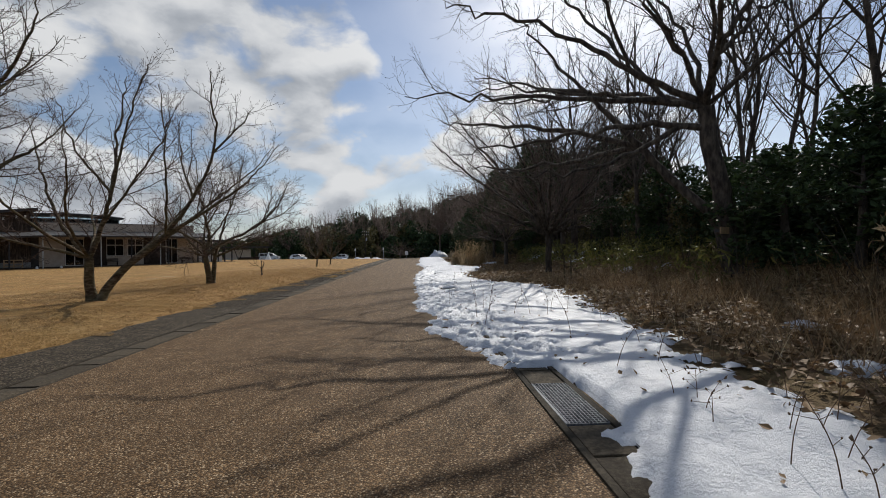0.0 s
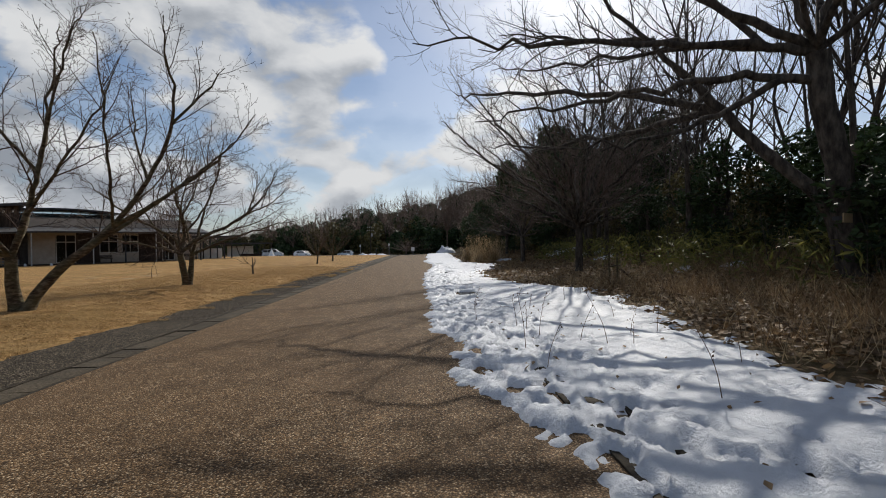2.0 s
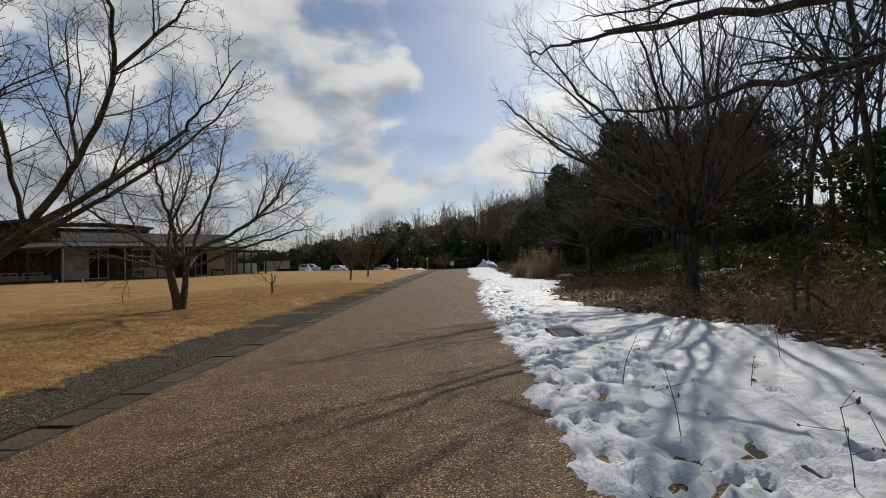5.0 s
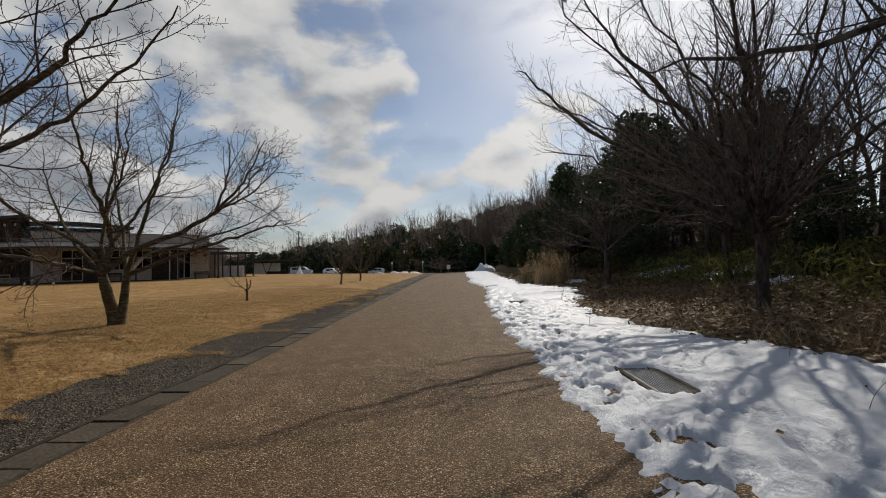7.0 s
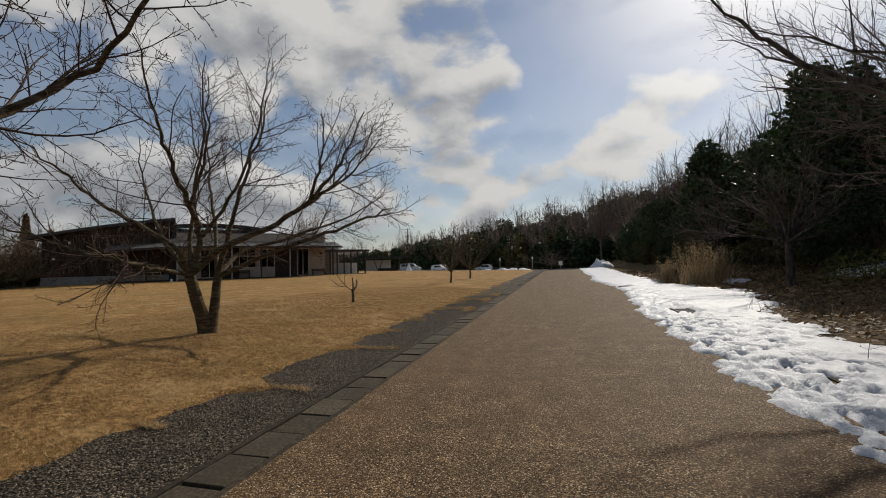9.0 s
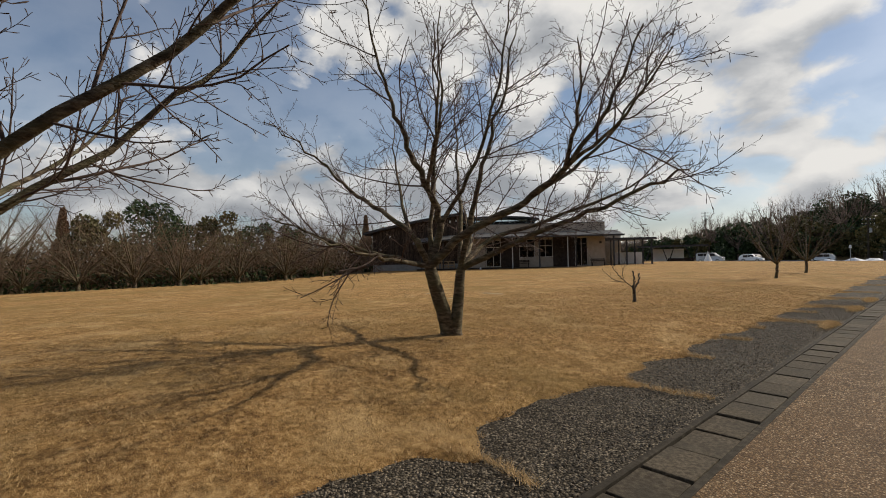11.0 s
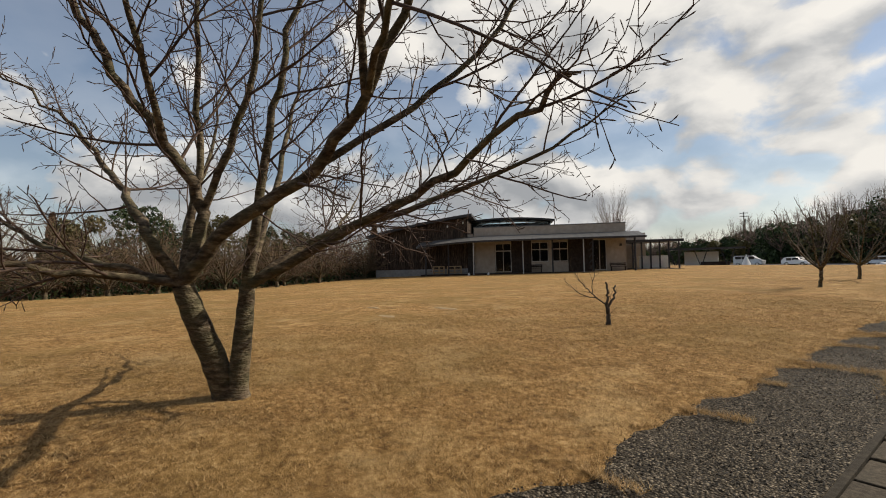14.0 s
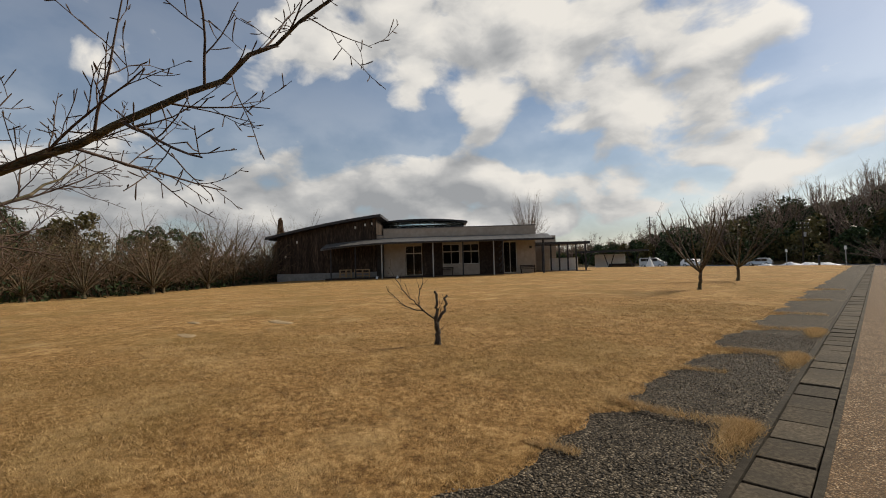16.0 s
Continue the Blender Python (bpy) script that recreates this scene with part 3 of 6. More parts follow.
def make_lawn():
    ys = span((-30, 8, 0.4), (8, 48, 0.07), (48, 96, 0.8))
    k = np.concatenate([[0, 0.0035, 0.008, 0.016, 0.028], np.linspace(0.13, 1, 26) ** 1.5])
    V = []
    for y in ys:
        e = float(lawn_edge(y))
        far = -46.0 if y < 50 else -60.0
        xs = e + (far - e) * k
        z = ground_z(xs, y) + np.where(k < 0.002, -0.012, 0.018) + 0.008 * wave(xs, y, 3.0)
        V.append(np.stack([xs, np.full_like(xs, y), z], 1))
    V = np.array(V)
    n, m = len(ys), len(k)
    idx = np.arange(n * m).reshape(n, m)
    f = np.stack([idx[:-1, 1:].ravel(), idx[:-1, :-1].ravel(), idx[1:, :-1].ravel(), idx[1:, 1:].ravel()], 1)
    return mesh_of("lawn", V.reshape(-1, 3), f, M["lawn"], True)


tagged(new("lawn", make_lawn()), "wide lawn of short dry straw-coloured grass", "lawn", kind="structure")


def u_drain(name, x0, x1, y0, y1, first, z_off, label, lids, grates=()):
    """A concrete channel with side walls, its lids one by one, and steel grates where they are open."""
    d = thing(name, label, "drain", kind="structure")
    zc = gz((x0 + x1) / 2, 10) + z_off
    for a, b in ((x0, x0 + 0.052), (x1 - 0.052, x1)):
        part("drain_wall", box(a, b, y0, y1, zc - 0.35, zc + 0.004, 0.004), M["concrete"], d)
    part("drain_bed", box(x0 + 0.053, x1 - 0.053, y0, y1, zc - 0.36, zc - 0.30), M["concrete"], d)
    w = x1 - x0 - 0.128
    lid = box(-w / 2, w / 2, -0.234, 0.234, -0.06, 0.0, 0.009)
    me = bpy.data.meshes.new("lid")
    lid.to_mesh(me)
    lid.free()
    me.materials.append(M["lid"])
    rng = np.random.default_rng(4)
    y = first
    while y < lids:
        if not any(a - 0.01 < y + 0.25 < b + 0.01 for a, b in grates):
            ob = new("drain_lid", me)
            ob.parent = d
            ob.matrix_world = pose((x0 + x1) / 2 + rng.normal() * 0.003, y + 0.25, zc - 0.004 + rng.normal() * 0.005, rng.normal() * 0.5, rng.normal() * 0.4, rng.normal() * 0.35)
        y += 0.5
    for a, b in grates:
        g = part("grate", box(x0 + 0.056, x0 + 0.075, a, b, zc - 0.04, zc + 0.003), M["steel"], d, "galvanised steel drain grate")
        bm = bmesh.new()
        for x in np.linspace(x0 + 0.06, x1 - 0.06, 12):
            box(x - 0.003, x + 0.003, a, b, zc - 0.04, zc + 0.002, bm=bm)
        for yy in np.linspace(a, b, 25):
            box(x0 + 0.058, x1 - 0.058, yy - 0.0035, yy + 0.0035, zc - 0.03, zc + 0.001, bm=bm)
        part("grid", bm, M["steel"], g)
    return d


u_drain("drain_west", -2.655, -2.185, -12.0, 96.0, -11.72, 0.0, "concrete drain with a row of grey concrete lids", 95.0)
GRATES = ((3.08, 3.75, 4.75), (2.92, 15.0, 16.0), (2.92, 25.25, 26.25), (2.92, 36.25, 37.25))
u_drain("drain_east", 2.86, 3.30, -12.0, 9.0, -11.75, 0.005, "concrete drain with lids and a steel grate, partly under snow", 8.5, [g[1:] for g in GRATES[:1]])
drain_far = u_drain("drain_east", 2.70, 3.14, 9.01, 48.0, 9.5, 0.005, "concrete drain with steel grates showing through the snow", 47.0, [g[1:] for g in GRATES[1:]])
part("apron", box(3.143, 3.34, 9.01, 48.0, -0.2, gz(3.2, 10) + 0.004), M["concrete"], drain_far)


def snow_edges(y):
    """Left and right border of the strip of old snow."""
    y = np.asarray(y, float)
    left = np.interp(y, [-12, 1.0, 2.6, 3.0, 3.7, 4.9, 5.3, 6.6, 7.9, 8.7, 9.4, 10.4, 13, 17, 20, 26, 33, 36, 45, 52, 60, 70, 92],
                     [3.5, 3.2, 3.16, 3.12, 3.12, 3.26, 2.78, 2.55, 2.15, 2.05, 2.3, 1.9, 1.95, 1.9, 1.85, 1.95, 2.5, 2.6, 1.95, 2.5, 2.3, 2.6, 3.0])
    right = np.interp(y, [-12, 1.0, 3.3, 3.9, 5.2, 6.1, 7.9, 11, 13, 15.4, 16.7, 18.5, 21.7, 24, 27, 31, 38, 47, 60, 92],
                      [5.2, 5.0, 4.8, 4.75, 5.0, 4.9, 5.35, 5.45, 5.9, 5.75, 5.2, 4.6, 4.2, 4.1, 5.3, 6.2, 5.0, 5.2, 5.4, 6.2])
    return left, right


def snow_depth(X, Y):
    l, r = snow_edges(Y)
    l = l + 0.14 * wave(X, Y, 2.6, 2.0) + 0.07 * wave(X, Y, 9.5, 1.0) + 0.05 * wave(X, Y, 21.0, 5.0)
    r = r + 0.38 * wave(X, Y, 1.8, 6.0) + 0.24 * wave(X, Y, 6.0, 3.0) + 0.14 * wave(X, Y, 15.0, 1.0)
    d = np.minimum((X - l) * 0.30, (r - X) * 0.11)
    h = np.where(d > 0, 0.06 * (1 - np.exp(-np.maximum(d, 0) / 0.025)), d * 1.2)
    h = h + 0.012 * wave(X, Y, 2.2, 9.0) * (h > 0) + 0.008 * wave(X, Y, 8.0, 7.0) * (h > 0) + 0.006 * wave(X, Y, 19.0, 3.0) * (h > 0)
    for cx, a, b in GRATES:
        cy, sx, sy = (a + b) / 2, 0.27 if a > 9 else 0.30, (b - a) / 2 + 0.12
        q = ((X - cx) / sx) ** 4 + ((Y - cy) / sy) ** 4
        h = np.where(q < 1.6, np.minimum(h, (q - 1.0) * 0.12), h)
    h = np.where((np.abs(Y - 5.0) < 0.35) & (X < 3.3) & (X > 2.7), -0.03, h)
    rng = np.random.default_rng(11)
    for k in range(880):
        cy = rng.uniform(5.5, 34)
        l0, r0 = snow_edges(cy)
        cx = float(l0) + 0.12 + abs(rng.normal()) * 0.8
        a, s = rng.normal() * 0.5, rng.uniform(0.7, 1.2)
        near = (np.abs(X - cx) < 0.4) & (np.abs(Y - cy) < 0.4)
        if not near.any():
            continue
        dx, dy = X[near] - cx, Y[near] - cy
        u, v = dx * math.cos(a) + dy * math.sin(a), -dx * math.sin(a) + dy * math.cos(a)
        q = (u / (0.062 * s)) ** 2 + (v / (0.13 * s)) ** 2
        h[near] = h[near] - (0.062 if k % 3 == 0 else 0.045) * np.exp(-q ** 2) * (h[near] > 0.0) + 0.012 * np.exp(-((q - 2.2) / 0.8) ** 2) * (h[near] > 0.01)
    return h


def make_snow():
    parts_v, parts_f, n0 = [], [], 0
    for xs, ys in ((np.arange(1.4, 6.7, 0.045), np.arange(-1, 24, 0.045)), (np.arange(1.4, 7.0, 0.10), np.arange(23.99, 46, 0.10)), (np.arange(1.4, 7.0, 0.2), np.arange(45.9, 92, 0.3)),
                   (np.arange(2.8, 6.7, 0.15), np.arange(-12, -0.9, 0.15))):
        X, Y = np.meshgrid(xs, ys)
        h = snow_depth(X, Y)
        Z = ground_z(X, Y) + np.maximum(h, -0.05)
        idx = np.arange(X.size).reshape(X.shape)
        f = np.stack([idx[:-1, :-1].ravel(), idx[:-1, 1:].ravel(), idx[1:, 1:].ravel(), idx[1:, :-1].ravel()], 1)
        f = f[(h.ravel()[f] > 0).any(1)]
        used = np.unique(f)
        re = np.zeros(X.size, int)
        re[used] = np.arange(len(used)) + n0
        parts_v.append(np.stack([X.ravel(), Y.ravel(), Z.ravel()], 1)[used])
        parts_f.append(re[f])
        n0 += len(used)
    return mesh_of("snow", np.vstack(parts_v), np.vstack(parts_f), M["snow"], True)


tagged(new("snow", make_snow()), "strip of thawing trodden snow with footprints along the road", "snow", kind="structure")
# ---- the visitor building beyond the lawn ----
def arc_roof(x0, x1, zf, y0, y1, thick, n=24, drop_back=0.0):
    bm = bmesh.new()
    rows = []
    for x in np.linspace(x0, x1, n):
        z = zf(x)
        rows.append([bm.verts.new(p) for p in ((x, y0, z), (x, y1, z - drop_back), (x, y1, z - drop_back - thick), (x, y0, z - thick))])
    for a, b in zip(rows, rows[1:]):
        for k in range(4):
            bm.faces.new((a[k], a[(k + 1) % 4], b[(k + 1) % 4], b[k]))
    bm.faces.new(rows[0])
    bm.faces.new(rows[-1][::-1])
    bmesh.ops.recalc_face_normals(bm, faces=bm.faces[:])
    return bm


def window(parent, name, x0, x1, y, z0, z1, cols, transom=None, frame_w=0.06, material=None, label=""):
    """A framed opening: border, mullions, panes."""
    w = part(name, box(x0, x1, y - 0.05, y + 0.02, z0, z0 + frame_w), material or M["whiteframe"], parent, label)
    fr = material or M["whiteframe"]
    part("window_frame", box(x0, x1, y - 0.05, y + 0.02, z1 - frame_w, z1), fr, w)
    zs = [z0 + frame_w] + ([transom] if transom else []) + [z1 - frame_w]
    if transom:
        part("window_frame", box(x0 + frame_w, x1 - frame_w, y - 0.045, y + 0.015, transom - 0.05, transom + 0.05), fr, w)
    xs = np.linspace(x0, x1, cols + 1)
    for i, x in enumerate(xs):
        a = x if i == 0 else (x - frame_w if i == cols else x - frame_w / 2)
        part("window_frame", box(a, a + frame_w, y - 0.048, y + 0.018, z0 + frame_w, z1 - frame_w), fr, w)
    for i in range(cols):
        for za, zb in zip(zs, zs[1:]):
            p = part("pane", box(xs[i] + frame_w * 0.6, xs[i + 1] - frame_w * 0.6, y - 0.012, y - 0.004, za, zb), M["glass"], w)
            p.visible_shadow = False
    return w


def visitor_building():
    b = thing("visitor_building", "low beige visitor building with dark timber wing and metal canopy", "building", pose(-33.2, 56.1, 0, 0, 0, 43.2))
    P, F = M["plaster"], M["darkpanel"]
    yw = 2.0
    # upper parapet and side walls
    part("parapet", box(-6.1, 9.55, yw, yw + 0.3, 3.9, 5.12), P, b)
    part("parapet_cap", box(-6.15, 9.6, yw - 0.04, yw + 0.36, 5.12, 5.2), M["roof"], b)
    part("side_wall", box(9.25, 9.55, yw + 0.31, 14, 0.0, 5.12), P, b)
    part("back_wall", box(-17, 9.24, 14, 14.3, 0.0, 4.6), P, b)
    part("flat_roof", box(-6.1, 9.24, yw + 0.31, 13.99, 4.5, 4.7), M["roof"], b)
    part("low_parapet", box(-10.6, -6.16, yw - 0.1, yw + 0.2, 3.7, 4.45), P, b)
    part("low_parapet_cap", box(-10.65, -6.17, yw - 0.14, yw + 0.24, 4.45, 4.52), M["roof"], b)
    # wall under the canopy, panel by panel
    zt = 3.9
    for x0, x1, m in ((-6.1, -3.9, P), (-2.12, -0.05, F), (3.75, 6.2, F), (7.62, 9.55, P)):
        part("wall_panel", box(x0, x1, yw, yw + 0.25, 0.1, zt - 0.003), m, b)
    part("wall_panel", box(-0.047, 3.747, yw, yw + 0.25, 0.1, 1.3), P, b)
    part("wall_panel", box(1.74, 2.05, yw, yw + 0.25, 1.303, 3.4), P, b)
    for x0, x1, z in ((-3.897, -2.123, 3.35), (-0.047, 3.747, 3.4), (6.203, 7.617, 3.5)):
        part("lintel", box(x0, x1, yw, yw + 0.25, z, zt - 0.003), P, b)
    window(b, "door", -3.86, -2.16, yw + 0.08, 0.3, 3.35, 2, 2.55, label="sliding glass door with pale frame")
    window(b, "window", -0.03, 1.72, yw + 0.08, 1.32, 3.39, 2, 2.62)
    window(b, "window", 2.07, 3.73, yw + 0.08, 1.32, 3.39, 2, 2.62)
    window(b, "door", 6.23, 7.6, yw + 0.08, 0.3, 3.49, 2, None, label="tall glazed double door")
    part("inner_floor", box(-6, 9.2, yw + 0.3, 13.9, 0.1, 0.2), M["rawwood"], b)
    part("inner_wall", box(-6, 9.2, yw + 4.0, yw + 4.2, 0.21, 4.45), M["dark"], b)
    # deck and canopy
    part("deck", box(-11.6, 10.6, -0.3, yw - 0.003, -0.25, 0.24, 0.02), M["darkpanel"], b, "dark timber deck")
    def eave(x):
        return 3.62 - 0.014 * max(0.0, -4.0 - x) ** 1.7
    bm = bmesh.new()
    xs = np.linspace(-12.0, 10.8, 48)
    rows = []
    for x in xs:
        yf = -0.75 + 0.02 * max(0.0, -8.0 - x) ** 2.2
        z = eave(x)
        zb = z + 0.62
        rows.append([bm.verts.new(p) for p in ((x, yf, z), (x, yw - 0.11 + 0.02, zb), (x, yw - 0.11 + 0.02, zb - 0.14), (x, yf, z - 0.16))])
    for a, c in zip(rows, rows[1:]):
        for k in range(4):
            bm.faces.new((a[k], a[(k + 1) % 4], c[(k + 1) % 4], c[k]))
    bm.faces.new(rows[0])
    bm.faces.new(rows[-1][::-1])
    bmesh.ops.recalc_face_normals(bm, faces=bm.faces[:])
    canopy = part("canopy", bm, M["roof"], b, "grey standing-seam metal canopy")
    for x in np.arange(-11.4, 10.7, 0.72):
        z = eave(x)
        yf = -0.75 + 0.02 * max(0.0, -8.0 - x) ** 2.2
        part("seam", rod((x, yf + 0.02, z + 0.02), (x, yw - 0.1, z + 0.63), 0.022, 4), M["roof"], canopy)
    part("gutter", arc_roof(-11.6, 10.85, lambda x: eave(x) + 0.03, -0.92, -0.77, 0.15), M["darkmetal"], canopy)
    for x, m, r in ((-11.0, M["darkmetal"], 0.07), (-8.6, M["darkmetal"], 0.07), (-6.0, M["palemetal"], 0.06), (-0.97, M["palemetal"], 0.06), (1.96, M["darkmetal"], 0.075), (4.98, M["palemetal"], 0.06), (5.87, M["darkmetal"], 0.075), (9.85, M["darkmetal"], 0.1)):
        part("post", rod((x, -0.35, 0.0), (x, -0.35, eave(x) - 0.1), r), m, b)
    for k in range(5):
        part("brace", rod((5.5, -0.35, 0.5 + k * 0.6), (5.87, -0.35, 0.9 + k * 0.6), 0.04, 6), M["darkmetal"], b)
    part("lamp", box(8.9, 9.15, yw - 0.12, yw - 0.003, 2.75, 3.0, 0.03), M["darkmetal"], b, "small wall lamp")
    # steps
    for k in range(2):
        part("step", box(-6.3, -4.6, -0.95 - 0.3 * k, -0.31, -0.25, 0.1 - 0.14 * k, 0.01), M["plinth"], b)
    for x in (-6.5, -4.5):
        part("step_cheek", rod((x, -1.35, -0.2), (x, -0.32, 0.28), 0.11, 6), M["white"], b)
    # clerestory with bluish glazing
    def cler(x):
        return 6.5 - 0.012 * (x + 2.6) ** 2
    part("clerestory_roof", arc_roof(-7.4, 2.9, lambda x: cler(x) + 0.12, 7.2, 12, 0.18), M["darkmetal"], b)
    part("clerestory_wall", box(-7.0, 2.5, 8.3, 11.6, 4.71, 6.0), M["dark"], b)
    for k in range(11):
        x = -6.9 + k * 0.86
        p = part("pane", box(x + 0.03, x + 0.83, 7.98, 8.0, 4.72, cler(x + 0.4) - 0.12), M["blueglass"], b)
        p.visible_shadow = False
        part("mullion", box(x - 0.03, x + 0.027, 7.95, 8.03, 4.71, cler(x) - 0.08), M["darkmetal"], b)
    # timber wing
    def wing(x):
        s = (x + 17.9) / 11.6
        return 4.55 + 2.05 * (1.35 * s - 0.35 * s * s)
    part("wing_roof", arc_roof(-17.9, -6.2, wing, 0.9, 15, 0.26), M["darkmetal"], b, "curved dark metal roof of the timber wing")
    wall = part("wing_wall", arc_roof(-16.9, -6.9, lambda x: wing(x) - 0.27, 1.75, 14.5, 5.2, 12), M["darkpanel"], b)
    part("plinth", box(-17.0, -6.8, 1.55, 14.6, -0.5, 0.78, 0.01), M["plinth"], b)
    rng = np.random.default_rng(5)
    x = -16.95
    while x < -6.95:
        w = 0.2
        part("board", box(x, x + w - 0.012, 1.66 + rng.uniform(-0.006, 0.006), 1.745, 0.785, wing(x + w / 2) - 0.275), M["board"], wall)
        x += w
    y = 1.76
    while y < 8:
        part("board", box(-6.89, -6.81, y, y + 0.188, 3.95, wing(-6.9) - 0.275), M["board"], wall)
        y += 0.2
    for x, z in ((-14.9, 4.0), (-8.9, 5.35), (-7.9, 5.6), (-7.2, 5.7), (-6.95 - 0.25, 5.7)):
        part("wall_lamp", box(x - 0.07, x + 0.07, 1.5, 1.655, z - 0.12, z + 0.12, 0.02), M["white"], b)
    part("spotlight", rod((-16.1, 1.66, 2.55), (-16.0, 1.3, 2.5), 0.09), M["white"], b)
    # dark open room under the left canopy
    part("open_room_back", box(-11.5, -6.12, yw - 0.25, yw - 0.11, 0.25, 3.7), M["dark"], b)
    # glazed east pavilion with posts and low white wall
    part("pavilion_roof", box(9.7, 15.6, 3.4, 9.5, 3.15, 3.35, 0.02), M["roof"], b)
    part("pavilion_fascia", box(9.65, 15.65, 3.33, 3.395, 3.1, 3.38), M["darkmetal"], b)
    for x in (10.6, 11.5, 12.4, 13.3, 14.2, 15.2):
        part("post", box(x - 0.07, x + 0.07, 3.6, 3.74, 0.2, 3.146), M["darkmetal"], b)
    part("pavilion_floor", box(9.7, 15.6, 3.4, 9.5, 0.05, 0.28), M["darkpanel"], b)
    part("low_wall", box(12.6, 15.9, 9.0, 9.15, 0.282, 1.7), M["white"], b)
    part("upper_block", box(9.8, 13.6, 10, 13, 0.2, 4.45), P, b)
    return b


building = visitor_building()
BM = building.matrix_world.copy()


def garden_bench(name, label, length, m):
    b = thing(name, label, "bench", m)
    for k in range(3):
        part("slat", box(-length / 2, length / 2, -0.2 + k * 0.14, -0.08 + k * 0.14, 0.40, 0.44, 0.005), M["darkpanel"], b)
    for sx in (-1, 1):
        for y in (-0.16, 0.16):
            part("leg", box(sx * (length / 2 - 0.12) - 0.03, sx * (length / 2 - 0.12) + 0.03, y - 0.03, y + 0.03, 0, 0.398), M["darkpanel"], b)
    for k in range(2):
        part("backrest", box(-length / 2, length / 2, 0.2, 0.235, 0.55 + k * 0.14, 0.65 + k * 0.14, 0.005), M["darkpanel"], b)
    for sx in (-1, 1):
        part("back_post", box(sx * (length / 2 - 0.1) - 0.025, sx * (length / 2 - 0.1) + 0.025, 0.237, 0.27, 0.3, 0.8), M["darkpanel"], b)
    return b


garden_bench("bench", "dark wooden bench on the deck by the wall", 1.6, BM @ pose(8.6, 1.4, 0.24))
garden_bench("bench", "dark wooden bench on the deck under the window", 1.3, BM @ pose(0.4, 1.5, 0.24))


def crate_frame(m, w):
    c = thing("wooden_rack", "pale raw timber rack standing under the canopy", "rack", m, group="racks under the canopy")
    for x in (-w / 2, 0, w / 2 - 0.07):
        for y in (0, 0.4):
            part("post", box(x, x + 0.07, y, y + 0.07, 0, 0.85), M["rawwood"], c)
    for z in (0.15, 0.45, 0.75):
        part("rail", box(-w / 2, w / 2, -0.034, -0.003, z, z + 0.09), M["rawwood"], c)
    return c


crate_frame(BM @ pose(-8.2, 0.9, 0.24), 1.5)
crate_frame(BM @ pose(-9.9, 1.0, 0.24), 1.2)


# ---- far side of the lawn: shelter, cars, poles ----
def shelter():
    s = thing("shelter", "open shelter with flat dark roof and slanting struts", "shelter", pose(-33.0, 96.0, gz(-33, 96), 0, 0, 18))
    part("roof", box(-5.2, 5.2, -2.5, 2.5, 2.75, 2.95, 0.02), M["roof"], s)
    part("fascia", box(-5.25, 5.25, -2.56, -2.503, 2.7, 2.98), M["darkmetal"], s)
    for x in (-4.0, -0.5, 3.0):
        part("strut", rod((x, -1.8, 0), (x - 0.9, -1.8, 2.75), 0.07), M["darkmetal"], s)
        part("strut", rod((x, -1.8, 0), (x + 0.9, -1.8, 2.75), 0.07), M["darkmetal"], s)
    part("white_wall", box(-3.2, 1.6, 2.3, 2.45, 0, 2.4), M["white"], s)
    part("dark_counter", box(-0.6, 3.2, -1.6, -0.9, 0, 0.85, 0.02), M["darkpanel"], s)
    return s


shelter()


